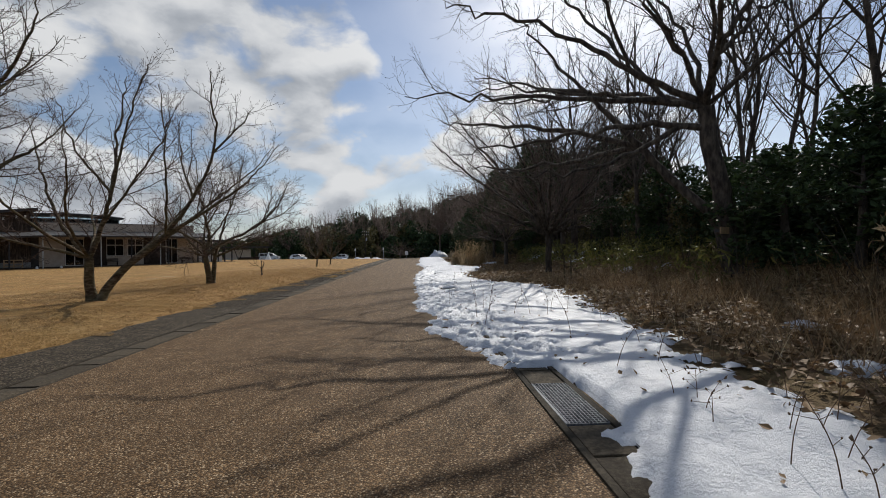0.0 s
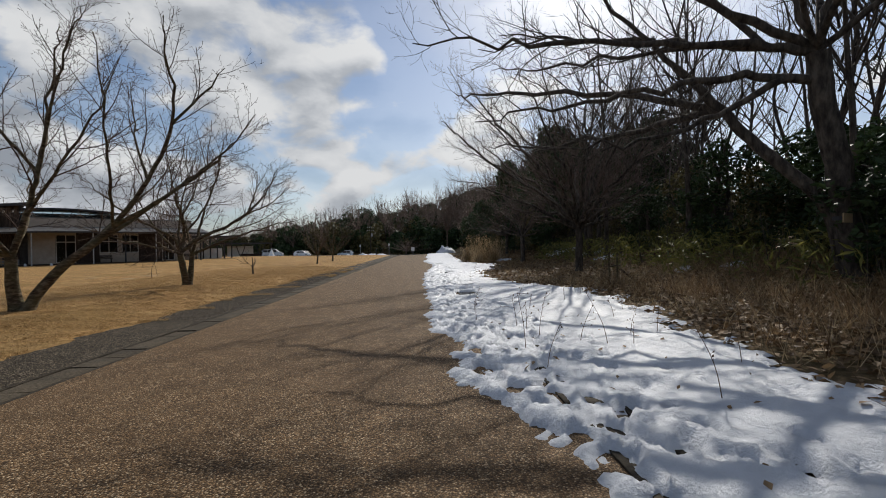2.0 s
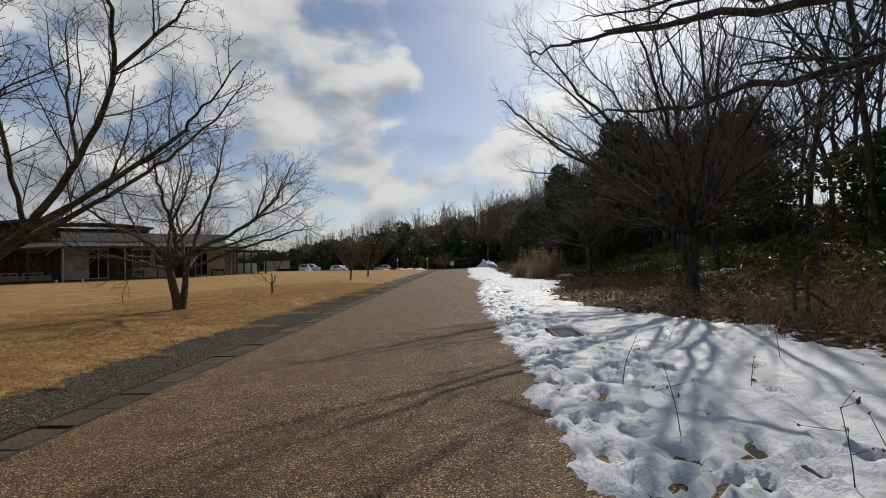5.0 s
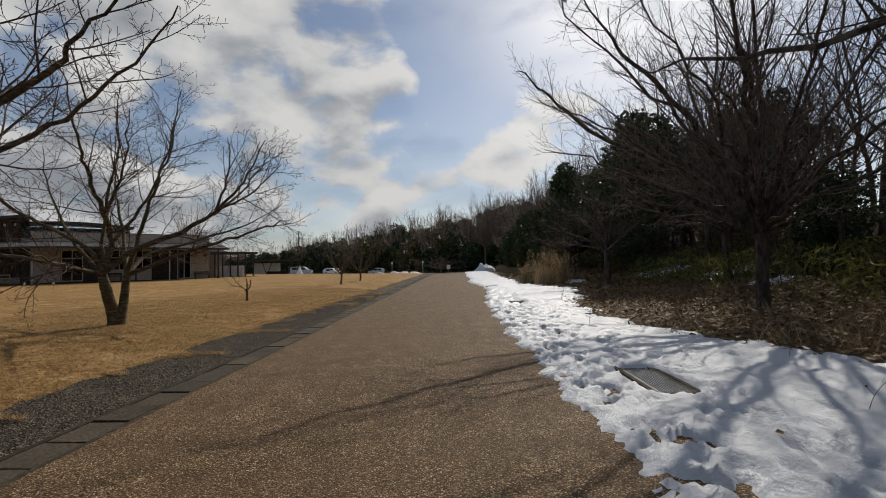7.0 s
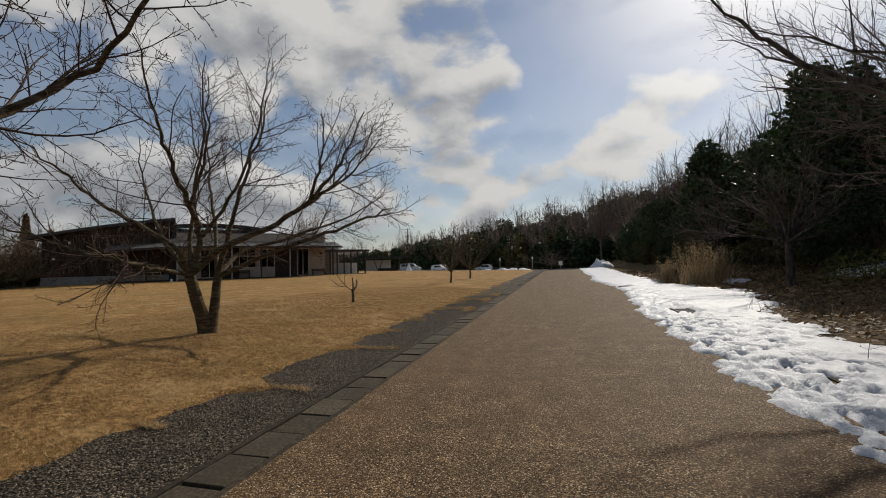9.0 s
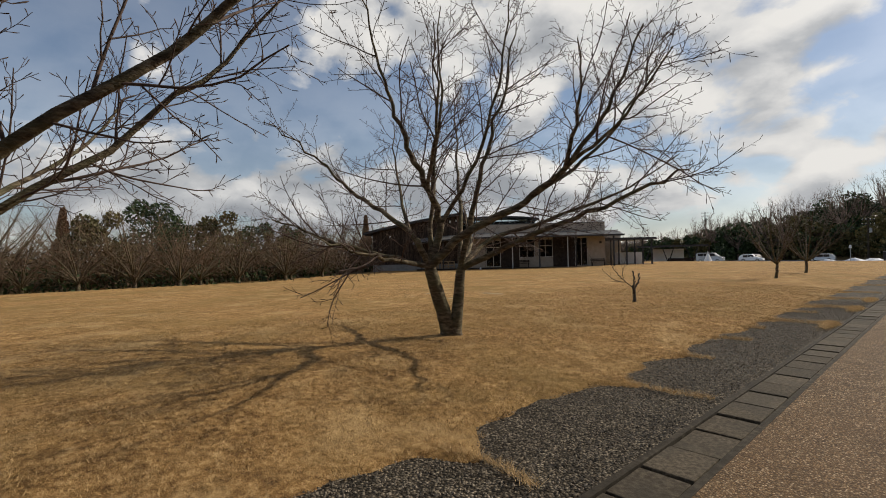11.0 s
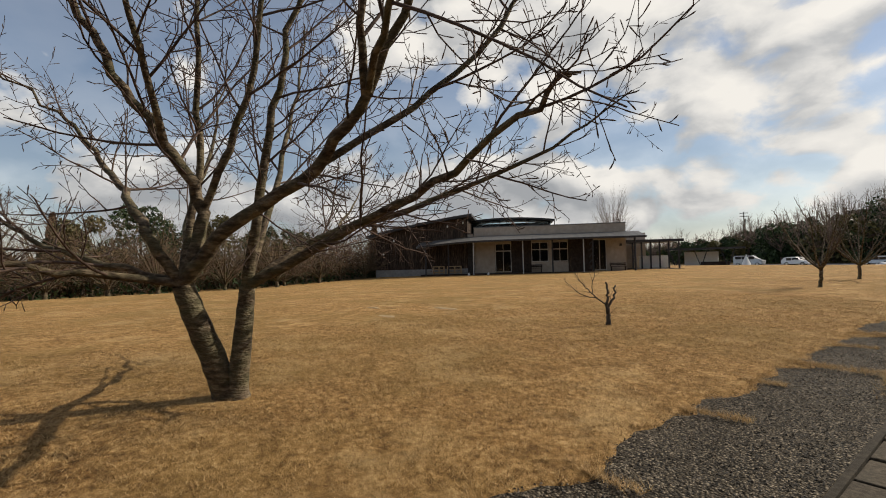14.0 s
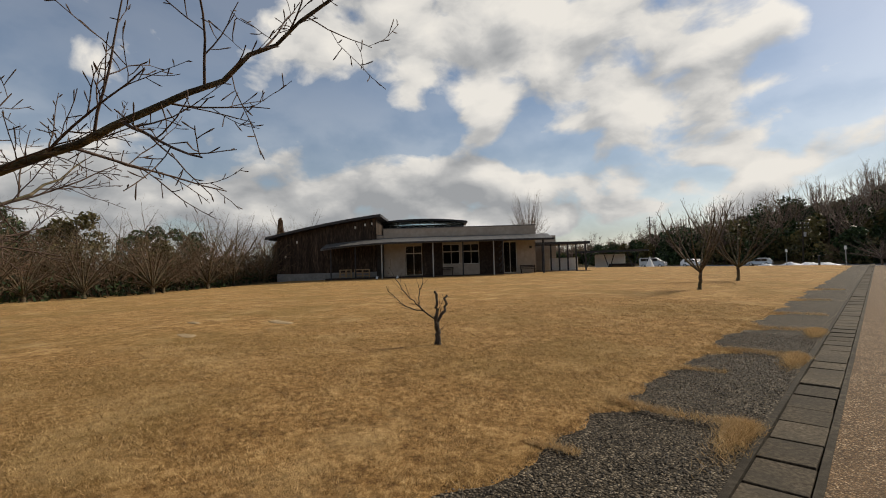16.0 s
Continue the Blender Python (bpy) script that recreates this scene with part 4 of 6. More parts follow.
def car(label, m, paint, L, H, van, W=1.7):
    c = thing("car", label, "car", m, group="cars in the car park")
    hood = H * (0.62 if van else 0.55)
    if van:
        prof = [(-L / 2, 0.3), (-L / 2, H * 0.9), (-L / 2 + 0.25, H), (L / 2 - 1.7, H), (L / 2 - 0.85, hood + 0.1), (L / 2 - 0.1, hood - 0.15), (L / 2, 0.35), (L / 2 - 0.1, 0.28)]
    else:
        prof = [(-L / 2, 0.3), (-L / 2, H * 0.62), (-L / 2 + 0.4, H * 0.93), (-L / 2 + 1.0, H), (0.1, H), (L / 2 - 1.2, hood + 0.12), (L / 2 - 0.15, hood - 0.1), (L / 2, 0.4), (L / 2 - 0.1, 0.28)]
    bm = bmesh.new()
    a = [bm.verts.new((x, -W / 2 * (0.9 if z > hood else 1), z)) for x, z in prof]
    d = [bm.verts.new((x, W / 2 * (0.9 if z > hood else 1), z)) for x, z in prof]
    n = len(prof)
    for i in range(n):
        bm.faces.new((a[i], a[(i + 1) % n], d[(i + 1) % n], d[i]))
    bm.faces.new(a[::-1])
    bm.faces.new(d)
    bmesh.ops.recalc_face_normals(bm, faces=bm.faces[:])
    bmesh.ops.bevel(bm, geom=bm.edges[:], offset=0.06, segments=2, affect="EDGES")
    part("body", bm, paint, c)
    for sy in (-1, 1):
        xs = [(-L / 2 + 0.35, -L / 2 + 1.3), (-L / 2 + 1.4, -L / 2 + 2.4), (-L / 2 + 2.5, L / 2 - 1.35)] if van else [(-L / 2 + 0.75, -0.45), (-0.37, L / 2 - 1.45)]
        for x0, x1 in xs:
            part("side_window", box(x0, x1, sy * W * 0.455 - 0.02, sy * W * 0.455 + 0.045 * sy + 0.02, hood + 0.06, H - 0.18, 0.02), M["carglass"], c)
        for x in (-L / 2 + 0.8, L / 2 - 0.85):
            w = part("wheel", rod((x, sy * (W / 2 - 0.16), 0.31), (x, sy * (W / 2 + 0.015), 0.31), 0.31, 20), M["tyre"], c)
            part("rim", rod((x, sy * (W / 2 + 0.016), 0.31), (x, sy * (W / 2 + 0.03), 0.31), 0.19, 16), M["rim"], w)
        part("headlight", box(L / 2 - 0.22, L / 2 - 0.03, sy * 0.62 - 0.14, sy * 0.62 + 0.14, hood - 0.32, hood - 0.17, 0.02), M["white"], c)
    part("windscreen", rod((L / 2 - (1.62 if van else 1.1), 0, H - 0.22), (L / 2 - (0.95 if van else 1.35) , 0, hood + 0.16), 0.05, 4), M["carglass"], c)
    return c


car("silver minivan parked in the car park", pose(-33.4, 115, gz(-33.4, 115) + 0.012, 0, 0, 0), M["carsilver"], 4.7, 1.9, True)
car("dark small car parked behind the white cars", pose(-28.2, 121, gz(-28, 121) + 0.012, 0, 0, 150), M["darkmetal"], 3.8, 1.5, False)
car("white compact car parked in the car park", pose(-27.0, 117, gz(-27, 117) + 0.012, 0, 0, 0), M["carwhite"], 3.9, 1.5, False)
car("silver compact car half hidden behind the young trees", pose(-17.5, 122, gz(-17.5, 122) + 0.012, 0, 0, 180), M["carsilver"], 4.0, 1.45, False)


def lumpy(name, label, category, x, y, sx, sy, h, material, seed, n=26, sharp=1.0):
    rng = np.random.default_rng(seed)
    xs, ys = np.linspace(-sx, sx, n), np.linspace(-sy, sy, n)
    X, Y = np.meshgrid(xs, ys)
    r = np.clip(1 - (X / sx) ** 2 - (Y / sy) ** 2, 0, 1)
    Z = h * r ** 0.6 * (0.75 + 0.35 * wave(X, Y, 3.5 / sx, seed) + 0.22 * wave(X, Y, 9.0 / sx, seed + 3)) + rng.normal(size=X.shape) * 0.03 * h * (r > 0)
    Z = np.where(r > 0, np.maximum(Z, 0.0), -0.3) + ground_z(X + x, Y + y)
    idx = np.arange(X.size).reshape(X.shape)
    f = np.stack([idx[:-1, :-1].ravel(), idx[:-1, 1:].ravel(), idx[1:, 1:].ravel(), idx[1:, :-1].ravel()], 1)
    return tagged(new(name, mesh_of(name, np.stack([X.ravel() + x, Y.ravel() + y, Z.ravel()], 1), f, material, True)), label, category)


lumpy("snow_pile", "large ploughed heap of old snow at the road's end", "snow pile", 6.3, 90, 1.9, 1.7, 1.25, M["snow"], 3)
lumpy("snow_pile", "long low heap of ploughed snow in the car park", "snow pile", -9.6, 112, 4.2, 1.6, 0.85, M["snow"], 5)
lumpy("snow_pile", "small heap of ploughed snow in the car park", "snow pile", -15.0, 112, 1.4, 1.2, 0.6, M["snow"], 8)
lumpy("snow_patch", "thin patch of snow across the end of the road", "snow", 0.0, 101, 5.0, 2.2, 0.10, M["snow"], 9)


def wrapped_shape():
    s = thing("white_tent", "small white cone-shaped cover standing at the lawn's edge", "tent", pose(-31.2, 107, gz(-31.2, 107)))
    bm = rod((0, 0, 0), (0, 0, 1.7), 0.85, 9, r2=0.18)
    part("cover", bm, M["white"], s)
    part("tip", rod((0, 0, 1.7), (0.05, 0, 2.1), 0.09, 6), M["white"], s)
    return s


wrapped_shape()


def utility_pole(x, y, h, arms, label):
    p = thing("utility_pole", label, "utility pole", pose(x, y, gz(x, y), 0, 1.2, 10))
    part("pole", rod((0, 0, -0.5), (0, 0, h), 0.17, 10, r2=0.1), M["concrete"], p)
    for k in range(arms):
        a = part("cross_arm", box(-0.9, 0.9, -0.05, 0.05, h - 0.4 - 0.8 * k, h - 0.3 - 0.8 * k), M["darkmetal"], p)
        for x2 in (-0.8, -0.3, 0.3, 0.8):
            part("insulator", rod((x2, 0, h - 0.3 - 0.8 * k), (x2, 0, h - 0.1 - 0.8 * k), 0.05, 6), M["white"], a)
    part("transformer", rod((0.3, 0, h - 2.6), (0.3, 0, h - 1.8), 0.2, 8), M["palemetal"], p)
    return p


utility_pole(-11.5, 125, 7.6, 2, "grey concrete utility pole by the car park")
utility_pole(-39.9, 220, 14.0, 3, "grey concrete utility pole on the wooded hill")
utility_pole(-46.0, 150, 11.0, 2, "grey concrete utility pole behind the car park")


def park_lamp(x, y):
    p = thing("park_lamp", "short pale park lamp with round head", "lamp post", pose(x, y, gz(x, y)))
    part("pole", rod((0, 0, 0), (0, 0, 2.3), 0.05, 8), M["palemetal"], p)
    part("head", rod((0, 0, 2.3), (0, 0, 2.75), 0.16, 10, r2=0.12), M["white"], p)
    part("base", box(-0.15, 0.15, -0.15, 0.15, 0, 0.2, 0.02), M["concrete"], p)
    return p


park_lamp(-11.4, 104)
park_lamp(-4.8, 98)


def bollard(x, y):
    p = thing("bollard", "dark metal bollard at the edge of the car park", "bollard", pose(x, y, gz(x, y)))
    part("post", rod((0, 0, 0), (0, 0, 1.5), 0.12, 10), M["darkmetal"], p)
    part("cap", rod((0, 0, 1.5), (0, 0, 1.56), 0.135, 10), M["palemetal"], p)
    return p


bollard(-7.3, 97)


def notice_board(x, y):
    p = thing("notice_sign", "white blank-looking notice sign on a thin post", "sign", pose(x, y, gz(x, y)))
    part("post", rod((0, 0, 0), (0, 0, 1.7), 0.03, 8), M["palemetal"], p)
    part("plate", box(-0.32, 0.32, -0.05, -0.031, 0.95, 1.7, 0.01), M["white"], p)
    return p


notice_board(0.1, 95)


def marker_stakes(x, y):
    p = thing("stake_frame", "two weathered wooden stakes with a leaning prop in leaf litter", "stake", pose(x, y, gz(x, y) - 0.02))
    for dx in (-0.11, 0.11):
        part("stake", rod((dx, 0, 0), (dx * 1.05, 0.02, 0.85), 0.028, 7), M["bark"], p)
    part("cross_piece", rod((-0.16, -0.03, 0.5), (0.18, -0.03, 0.53), 0.018, 6), M["bark"], p)
    part("prop", rod((0.22, 0.1, 0.42), (0.75, 0.05, 0.0), 0.03, 7), M["bark"], p)
    return p


marker_stakes(6.98, 15.8)


def tree_plate():
    p = thing("tree_plate", "small brown wooden plate fixed to the leaning trunk", "sign", pose(9.42, 11.38, gz(9.42, 11.38) + 1.15, 0, 0, 30))
    part("board", box(-0.21, 0.21, -0.012, 0.012, 0, 0.17, 0.004), M["rawwood"], p)
    part("bracket", box(-0.03, 0.03, 0.013, 0.22, 0.05, 0.12), M["darkmetal"], p)
    return p


tree_plate()
# ---- trees ----
CHERRY = [(0.23, 1.6, 47, 0.04, 0.09), (0.14, 0.70, 46, 0.045, 0.12), (0.085, 0.15, 52, 0.05, 0.12)]
row_label = "bare cherry tree with forked mossy trunk on the dry lawn"
# offsets from the trunk's foot: east, north, up
W1, W2 = (0.0, -0.42, 1.2), (0.15, 0.15, 1.15)
stems_b = [
    (0.17, 0.125, [(0, 0, 0), (0.01, -0.12, 0.35), (0.0, -0.3, 0.85), W1]),
    (0.14, 0.10, [(0.07, 0.05, 0), (0.11, 0.08, 0.35), (0.13, 0.12, 0.75), W2]),
    (0.085, 0.012, [W1, (0.1, -0.25, 1.91), (0.15, -0.59, 2.55), (0.17, -0.89, 3.02), (0.19, -1.2, 3.57), (0.22, -1.5, 4.19), (0.3, -1.87, 5.2)]),
    (0.095, 0.014, [W1, (0.5, -0.1, 1.72), (1.37, 0.41, 2.22), (2.08, 0.53, 2.67), (2.75, 0.6, 3.4), (3.2, 0.7, 4.4)]),
]
east_b = [
    (0.045, 0.010, [(2.05, 0.52, 2.65), (2.45, 0.25, 3.35), (2.7, 0.0, 4.2)]),
    (0.040, 0.010, [(2.08, 0.53, 2.67), (3.0, 0.2, 3.0), (3.9, -0.2, 3.6)]),
    (0.070, 0.010, [W2, (1.0, 0.75, 1.62), (2.02, 1.18, 2.02), (3.2, 1.1, 2.35), (3.55, 1.13, 2.5)]),
    (0.070, 0.010, [W2, (0.1, 0.97, 1.66), (0.75, 2.0, 2.05), (1.7, 2.83, 2.5), (2.5, 3.6, 3.2)]),
    (0.075, 0.010, [W2, (0.35, 0.2, 1.9), (0.6, 0.3, 2.9), (0.95, 0.48, 4.1), (1.1, 0.6, 5.3)]),
    (0.045, 0.010, [(1.35, 0.4, 2.2), (1.9, 1.3, 2.9), (2.4, 2.1, 3.9), (2.7, 2.5, 4.8)]),
]
west_b = [
    (0.070, 0.010, [W1, (-0.06, -0.72, 1.72), (-0.8, -0.85, 2.2), (-1.7, -1.07, 2.75), (-2.05, -1.44, 3.3), (-2.5, -2.2, 3.9)]),
    (0.055, 0.010, [W1, (0.0, -1.1, 1.32), (0.2, -1.9, 1.45), (0.36, -2.7, 1.68)]),
    (0.055, 0.010, [W1, (-0.6, -1.13, 1.45), (-1.5, -1.7, 1.75), (-2.4, -2.3, 2.2)]),
    (0.060, 0.010, [W1, (-0.9, -0.2, 2.0), (-1.7, 0.2, 3.0), (-2.3, 0.5, 4.3)]),
    (0.060, 0.010, [W2, (-0.3, 0.6, 2.3), (-0.8, 1.0, 3.4), (-1.2, 1.4, 4.8)]),
    (0.060, 0.010, [W1, (-0.1, -0.25, 2.4), (0.2, -0.3, 3.8), (0.3, -0.4, 5.4)]),
    (0.045, 0.010, [(0.15, -0.57, 2.5), (0.8, -0.9, 3.4), (1.2, -1.3, 4.6)]),
    (0.050, 0.010, [(0.1, -0.25, 1.9), (0.7, 0.0, 2.9), (1.2, 0.1, 4.3), (1.4, 0.2, 5.5)]),
    (0.050, 0.010, [W2, (-0.7, 1.3, 1.65), (-1.7, 2.2, 2.1), (-2.6, 3.0, 2.8)]),
]
tree_b = bare_tree("cherry_tree", row_label, stems_b + east_b + west_b, CHERRY, 21, M["bark"], M["twig"], thick=0.80, wig=0.022, buds=True)
tree_b.matrix_world = pose(-7.0, 21.05, gz(-7.0, 21.05))

V1, V2 = (0.05, -0.28, 1.22), (1.63, 0.62, 1.88)
stems_a = [
    (0.19, 0.14, [(-0.05, 0, 0), (-0.06, -0.12, 0.5), V1]),
    (0.16, 0.10, [(0.14, 0, 0), (0.32, 0.1, 0.42), (0.75, 0.3, 1.02), (1.2, 0.5, 1.45), V2]),
    (0.08, 0.012, [V2, (2.4, 0.7, 3.0), (3.08, 0.62, 4.39), (3.37, -0.15, 5.49), (3.4, -0.5, 6.4)]),
    (0.045, 0.010, [(3.05, 0.62, 4.35), (3.7, 0.9, 5.2), (4.1, 1.2, 5.9)]),
    (0.045, 0.010, [(2.4, 0.7, 3.0), (1.9, 1.1, 4.2), (1.7, 1.3, 5.5)]),
    (0.07, 0.012, [V2, (2.7, 0.85, 2.6), (3.72, 1.1, 3.39), (4.1, 1.04, 3.75), (4.8, 1.1, 4.7)]),
    (0.07, 0.012, [(1.2, 0.5, 1.45), (1.9, 1.6, 2.4), (2.44, 2.6, 3.3), (3.38, 2.6, 4.02), (4.2, 2.7, 5.0)]),
]
crown_a = [
    (0.06, 0.012, [(0.75, 0.3, 1.05), (1.0, 1.5, 2.0), (1.38, 2.68, 3.05), (1.7, 3.5, 4.2)]),
    (0.09, 0.012, [V1, (0.4, -0.3, 2.1), (0.67, -0.3, 3.07), (0.6, 0.06, 4.27), (0.7, 0.1, 5.5), (0.9, 0.1, 6.4)]),
    (0.05, 0.010, [(0.66, -0.3, 3.0), (1.1, -0.5, 4.4), (1.56, -0.58, 5.77), (1.9, -0.7, 6.6)]),
    (0.05, 0.010, [(0.4, -0.3, 2.1), (1.3, -0.5, 3.2), (2.2, -0.6, 4.4), (2.6, -0.6, 5.4)]),
    (0.05, 0.010, [(0.67, -0.3, 3.05), (-0.2, -0.4, 4.2), (-0.7, -0.5, 5.6)]),
    (0.05, 0.010, [V2, (2.1, -0.2, 3.1), (2.3, -0.7, 4.5), (2.4, -1.0, 5.8)]),
    (0.08, 0.012, [V1, (-0.6, -0.2, 1.95), (-1.1, -0.1, 2.9), (-1.5, 0.0, 4.0), (-1.9, 0.2, 5.2)]),
    (0.06, 0.012, [V1, (-1.2, -0.6, 1.6), (-2.4, -0.9, 2.0), (-3.4, -1.1, 2.8)]),
    (0.06, 0.012, [V1, (-0.6, 0.9, 1.9), (-1.3, 1.9, 2.8), (-1.9, 2.6, 3.9)]),
    (0.06, 0.012, [V1, (-0.5, -1.3, 2.0), (-1.0, -2.2, 3.0), (-1.5, -2.8, 4.2)]),
    (0.06, 0.012, [V1, (0.3, -1.4, 2.1), (0.9, -2.3, 3.1), (1.4, -3.0, 4.2)]),
]
tree_a = bare_tree("cherry_tree", row_label, stems_a + crown_a, CHERRY, 31, M["bark"], M["twig"], thick=0.78, wig=0.022, buds=True)
tree_a.matrix_world = pose(-7.2, 14.15, gz(-7.2, 14.15))
copy_thing(tree_a, pose(-7.3, 7.0, gz(-7.3, 7.0), 0, 0, 62))
copy_thing(tree_b, pose(-7.4, 0.0, gz(-7.4, 0.0), 0, 0, 140))

LITTLE = [(0.34, 1.1, 36, 0.12, 0.10), (0.24, 0.42, 42, 0.08, 0.12)]


def pruned(seed, h, spread, n, facing):
    rng = np.random.default_rng(seed)
    limbs = [(0.11, 0.10, [(0, 0, 0), (0.03, 0, 0.3), (0.05, 0.02, 0.75)])]
    for k in range(n):
        a = k * 6.283 / n + rng.uniform(-0.4, 0.4)
        s, top = spread * rng.uniform(0.55, 1.0), h * rng.uniform(0.75, 1.0)
        c, d = math.cos(a), math.sin(a)
        limbs.append((0.06, 0.012, [(0.05, 0.02, 0.7), (c * s * 0.3, d * s * 0.3, 0.7 + top * 0.16), (c * s * 0.62, d * s * 0.62, 0.7 + top * 0.40), (c * s * 0.9, d * s * 0.9, 0.7 + top * 0.68), (c * s, d * s, top)]))
    return limbs


t4 = bare_tree("cherry_tree", "young bare cherry tree with pruned limbs on the lawn", pruned(3, 3.5, 2.1, 10, 0), LITTLE, 41, M["bark"], M["greytwig"], thick=0.62)
t4.matrix_world = pose(-7.05, 42.9, gz(-7.05, 42.9))
t5 = bare_tree("cherry_tree", "young bare cherry tree beside a bare earth ring", pruned(8, 4.5, 2.9, 11, 0), LITTLE, 43, M["bark"], M["greytwig"], thick=0.7)
t5.matrix_world = pose(-7.2, 50.5, gz(-7.2, 50.5))
sap_limbs = [
    (0.055, 0.045, [(0, 0, 0), (0.0, 0, 0.2), (-0.02, 0, 0.42)]),
    (0.032, 0.022, [(-0.02, 0, 0.40), (0.0, 0, 0.6), (-0.02, 0.02, 0.86)]),
    (0.032, 0.020, [(0.0, 0, 0.36), (0.12, 0.02, 0.58), (0.17, 0.05, 0.80)]),
    (0.016, 0.004, [(-0.02, 0, 0.40), (-0.3, 0, 0.62), (-0.5, -0.05, 0.85), (-0.75, -0.1, 1.25)]),
    (0.013, 0.004, [(-0.2, 0, 0.55), (-0.5, 0.1, 0.62), (-0.85, 0.15, 0.95)]),
    (0.011, 0.003, [(-0.3, 0, 0.62), (-0.25, 0.1, 0.95), (-0.1, 0.15, 1.3)]),
]
sapling = bare_tree("cherry_sapling", "stunted cut-back cherry sapling with dead branches", sap_limbs, [(0.13, 0.34, 45, 0.1, 0.1)], 51, M["darkbark"], M["twig"], facing=43, thick=0.85)
sapling.matrix_world = pose(-7.13, 28.2, gz(-7.13, 28.2) + 0.01)

# the large tree on the bank, its limbs reaching over the road
BROAD = [(0.40, 2.1, 42, 0.05, 0.16), (0.24, 0.95, 45, 0.07, 0.18), (0.15, 0.36, 45, 0.06, 0.16)]
trunk_r = [
    (0.44, 0.36, [(0.15, 0, -0.3), (0.05, 0, 0.5), (-0.15, 0.0, 2.0), (-0.45, 0, 3.3), (-0.6, 0, 4.4)]),
    (0.17, 0.02, [(-0.55, 0, 3.85), (-1.9, 0.2, 4.0), (-3.3, 0.5, 3.9), (-5.0, 0.9, 3.6), (-6.8, 1.2, 3.4)]),
    (0.17, 0.02, [(-0.6, 0, 4.4), (-2.1, 0.2, 4.6), (-4.2, 0.5, 4.75), (-6.2, 0.7, 4.85), (-8.2, 0.8, 5.0)]),
    (0.16, 0.02, [(-0.6, 0, 4.4), (-2.4, 0.3, 5.4), (-3.9, 0.6, 6.4), (-6.0, 0.8, 7.1), (-7.2, 0.9, 7.4)]),
    (0.16, 0.02, [(-0.6, 0, 4.4), (0.0, 0.3, 5.8), (0.9, 0.5, 6.7), (2.0, 0.8, 7.6), (2.8, 1.0, 8.8)]),
]
low_r = [
    (0.16, 0.02, [(-0.6, 0, 4.4), (-0.6, -0.6, 5.6), (-0.1, -1.0, 6.6), (0.4, -1.4, 7.8), (0.5, -1.8, 9.4)]),
    (0.13, 0.02, [(-1.2, 0.1, 3.9), (-2.3, 0.3, 3.3), (-3.8, 0.5, 2.8), (-5.8, 0.6, 2.7)]),
    (0.25, 0.14, [(0.0, 0.1, 0.3), (-0.25, 0.3, 1.6), (-1.2, 0.7, 2.7), (-1.8, 1.0, 3.6), (-2.6, 1.3, 4.6)]),
    (0.11, 0.02, [(-2.6, 1.3, 4.6), (-3.4, 1.6, 5.6), (-4.4, 1.8, 6.8), (-5.0, 2.0, 8.0)]),
    (0.12, 0.02, [(-0.6, 0, 4.4), (-1.3, -1.6, 5.4), (-2.2, -3.0, 6.4), (-3.4, -4.4, 7.2), (-4.2, -5.4, 7.6)]),
]
mid_r = [
    (0.12, 0.02, [(-1.5, 0.1, 4.5), (-3.0, 1.4, 5.2), (-4.6, 2.6, 5.7), (-6.4, 3.6, 6.0)]),
    (0.16, 0.02, [(-1.8, 1.0, 3.6), (-3.2, 2.6, 4.4), (-4.8, 4.6, 5.1), (-6.2, 6.6, 5.7), (-6.9, 8.0, 6.3)]),
    (0.15, 0.02, [(-1.8, 1.0, 3.6), (-3.0, 3.0, 3.6), (-4.6, 5.0, 3.7), (-6.0, 6.4, 4.0)]),
    (0.11, 0.02, [(-3.0, 1.4, 5.2), (-4.4, 3.2, 6.0), (-5.6, 4.6, 6.8)]),
    (0.14, 0.02, [(-0.6, 0, 4.4), (-1.4, 1.8, 5.3), (-2.6, 4.2, 6.0), (-4.2, 6.6, 6.6), (-5.4, 8.2, 7.2)]),
]
north_r = [
    (0.10, 0.02, [(-0.6, 0, 4.4), (-1.9, -0.9, 5.6), (-3.4, -1.8, 6.4), (-5.2, -2.6, 6.9)]),
    (0.12, 0.02, [(-0.6, 0, 4.4), (-1.2, 0.2, 6.0), (-2.0, 0.3, 7.4), (-2.6, 0.4, 9.2)]),
    (0.12, 0.02, [(-0.6, 0, 4.4), (-0.9, -0.8, 6.2), (-1.8, -1.6, 7.6), (-3.2, -2.2, 8.6)]),
    (0.09, 0.02, [(-2.4, 0.3, 5.4), (-3.4, -0.6, 6.6), (-4.8, -1.2, 7.6), (-6.0, -1.6, 8.2)]),
    (0.12, 0.02, [(-0.6, 0, 4.4), (0.6, -1.3, 5.6), (1.4, -2.6, 6.8), (2.0, -3.6, 8.0)]),
]
high_r = [
    (0.13, 0.02, [(-0.6, 0, 4.4), (-0.4, 1.0, 6.5), (-0.8, 2.0, 8.5), (-1.2, 2.6, 10.5)]),
    (0.13, 0.02, [(-0.6, 0, 4.4), (0.6, 1.2, 6.6), (1.4, 2.2, 8.8), (2.0, 3.0, 10.8)]),
    (0.12, 0.02, [(-1.5, 0.1, 4.5), (-2.4, 1.6, 6.8), (-3.4, 2.8, 8.8), (-4.2, 3.6, 10.4)]),
]
limbs_r = trunk_r + low_r + mid_r + north_r + high_r
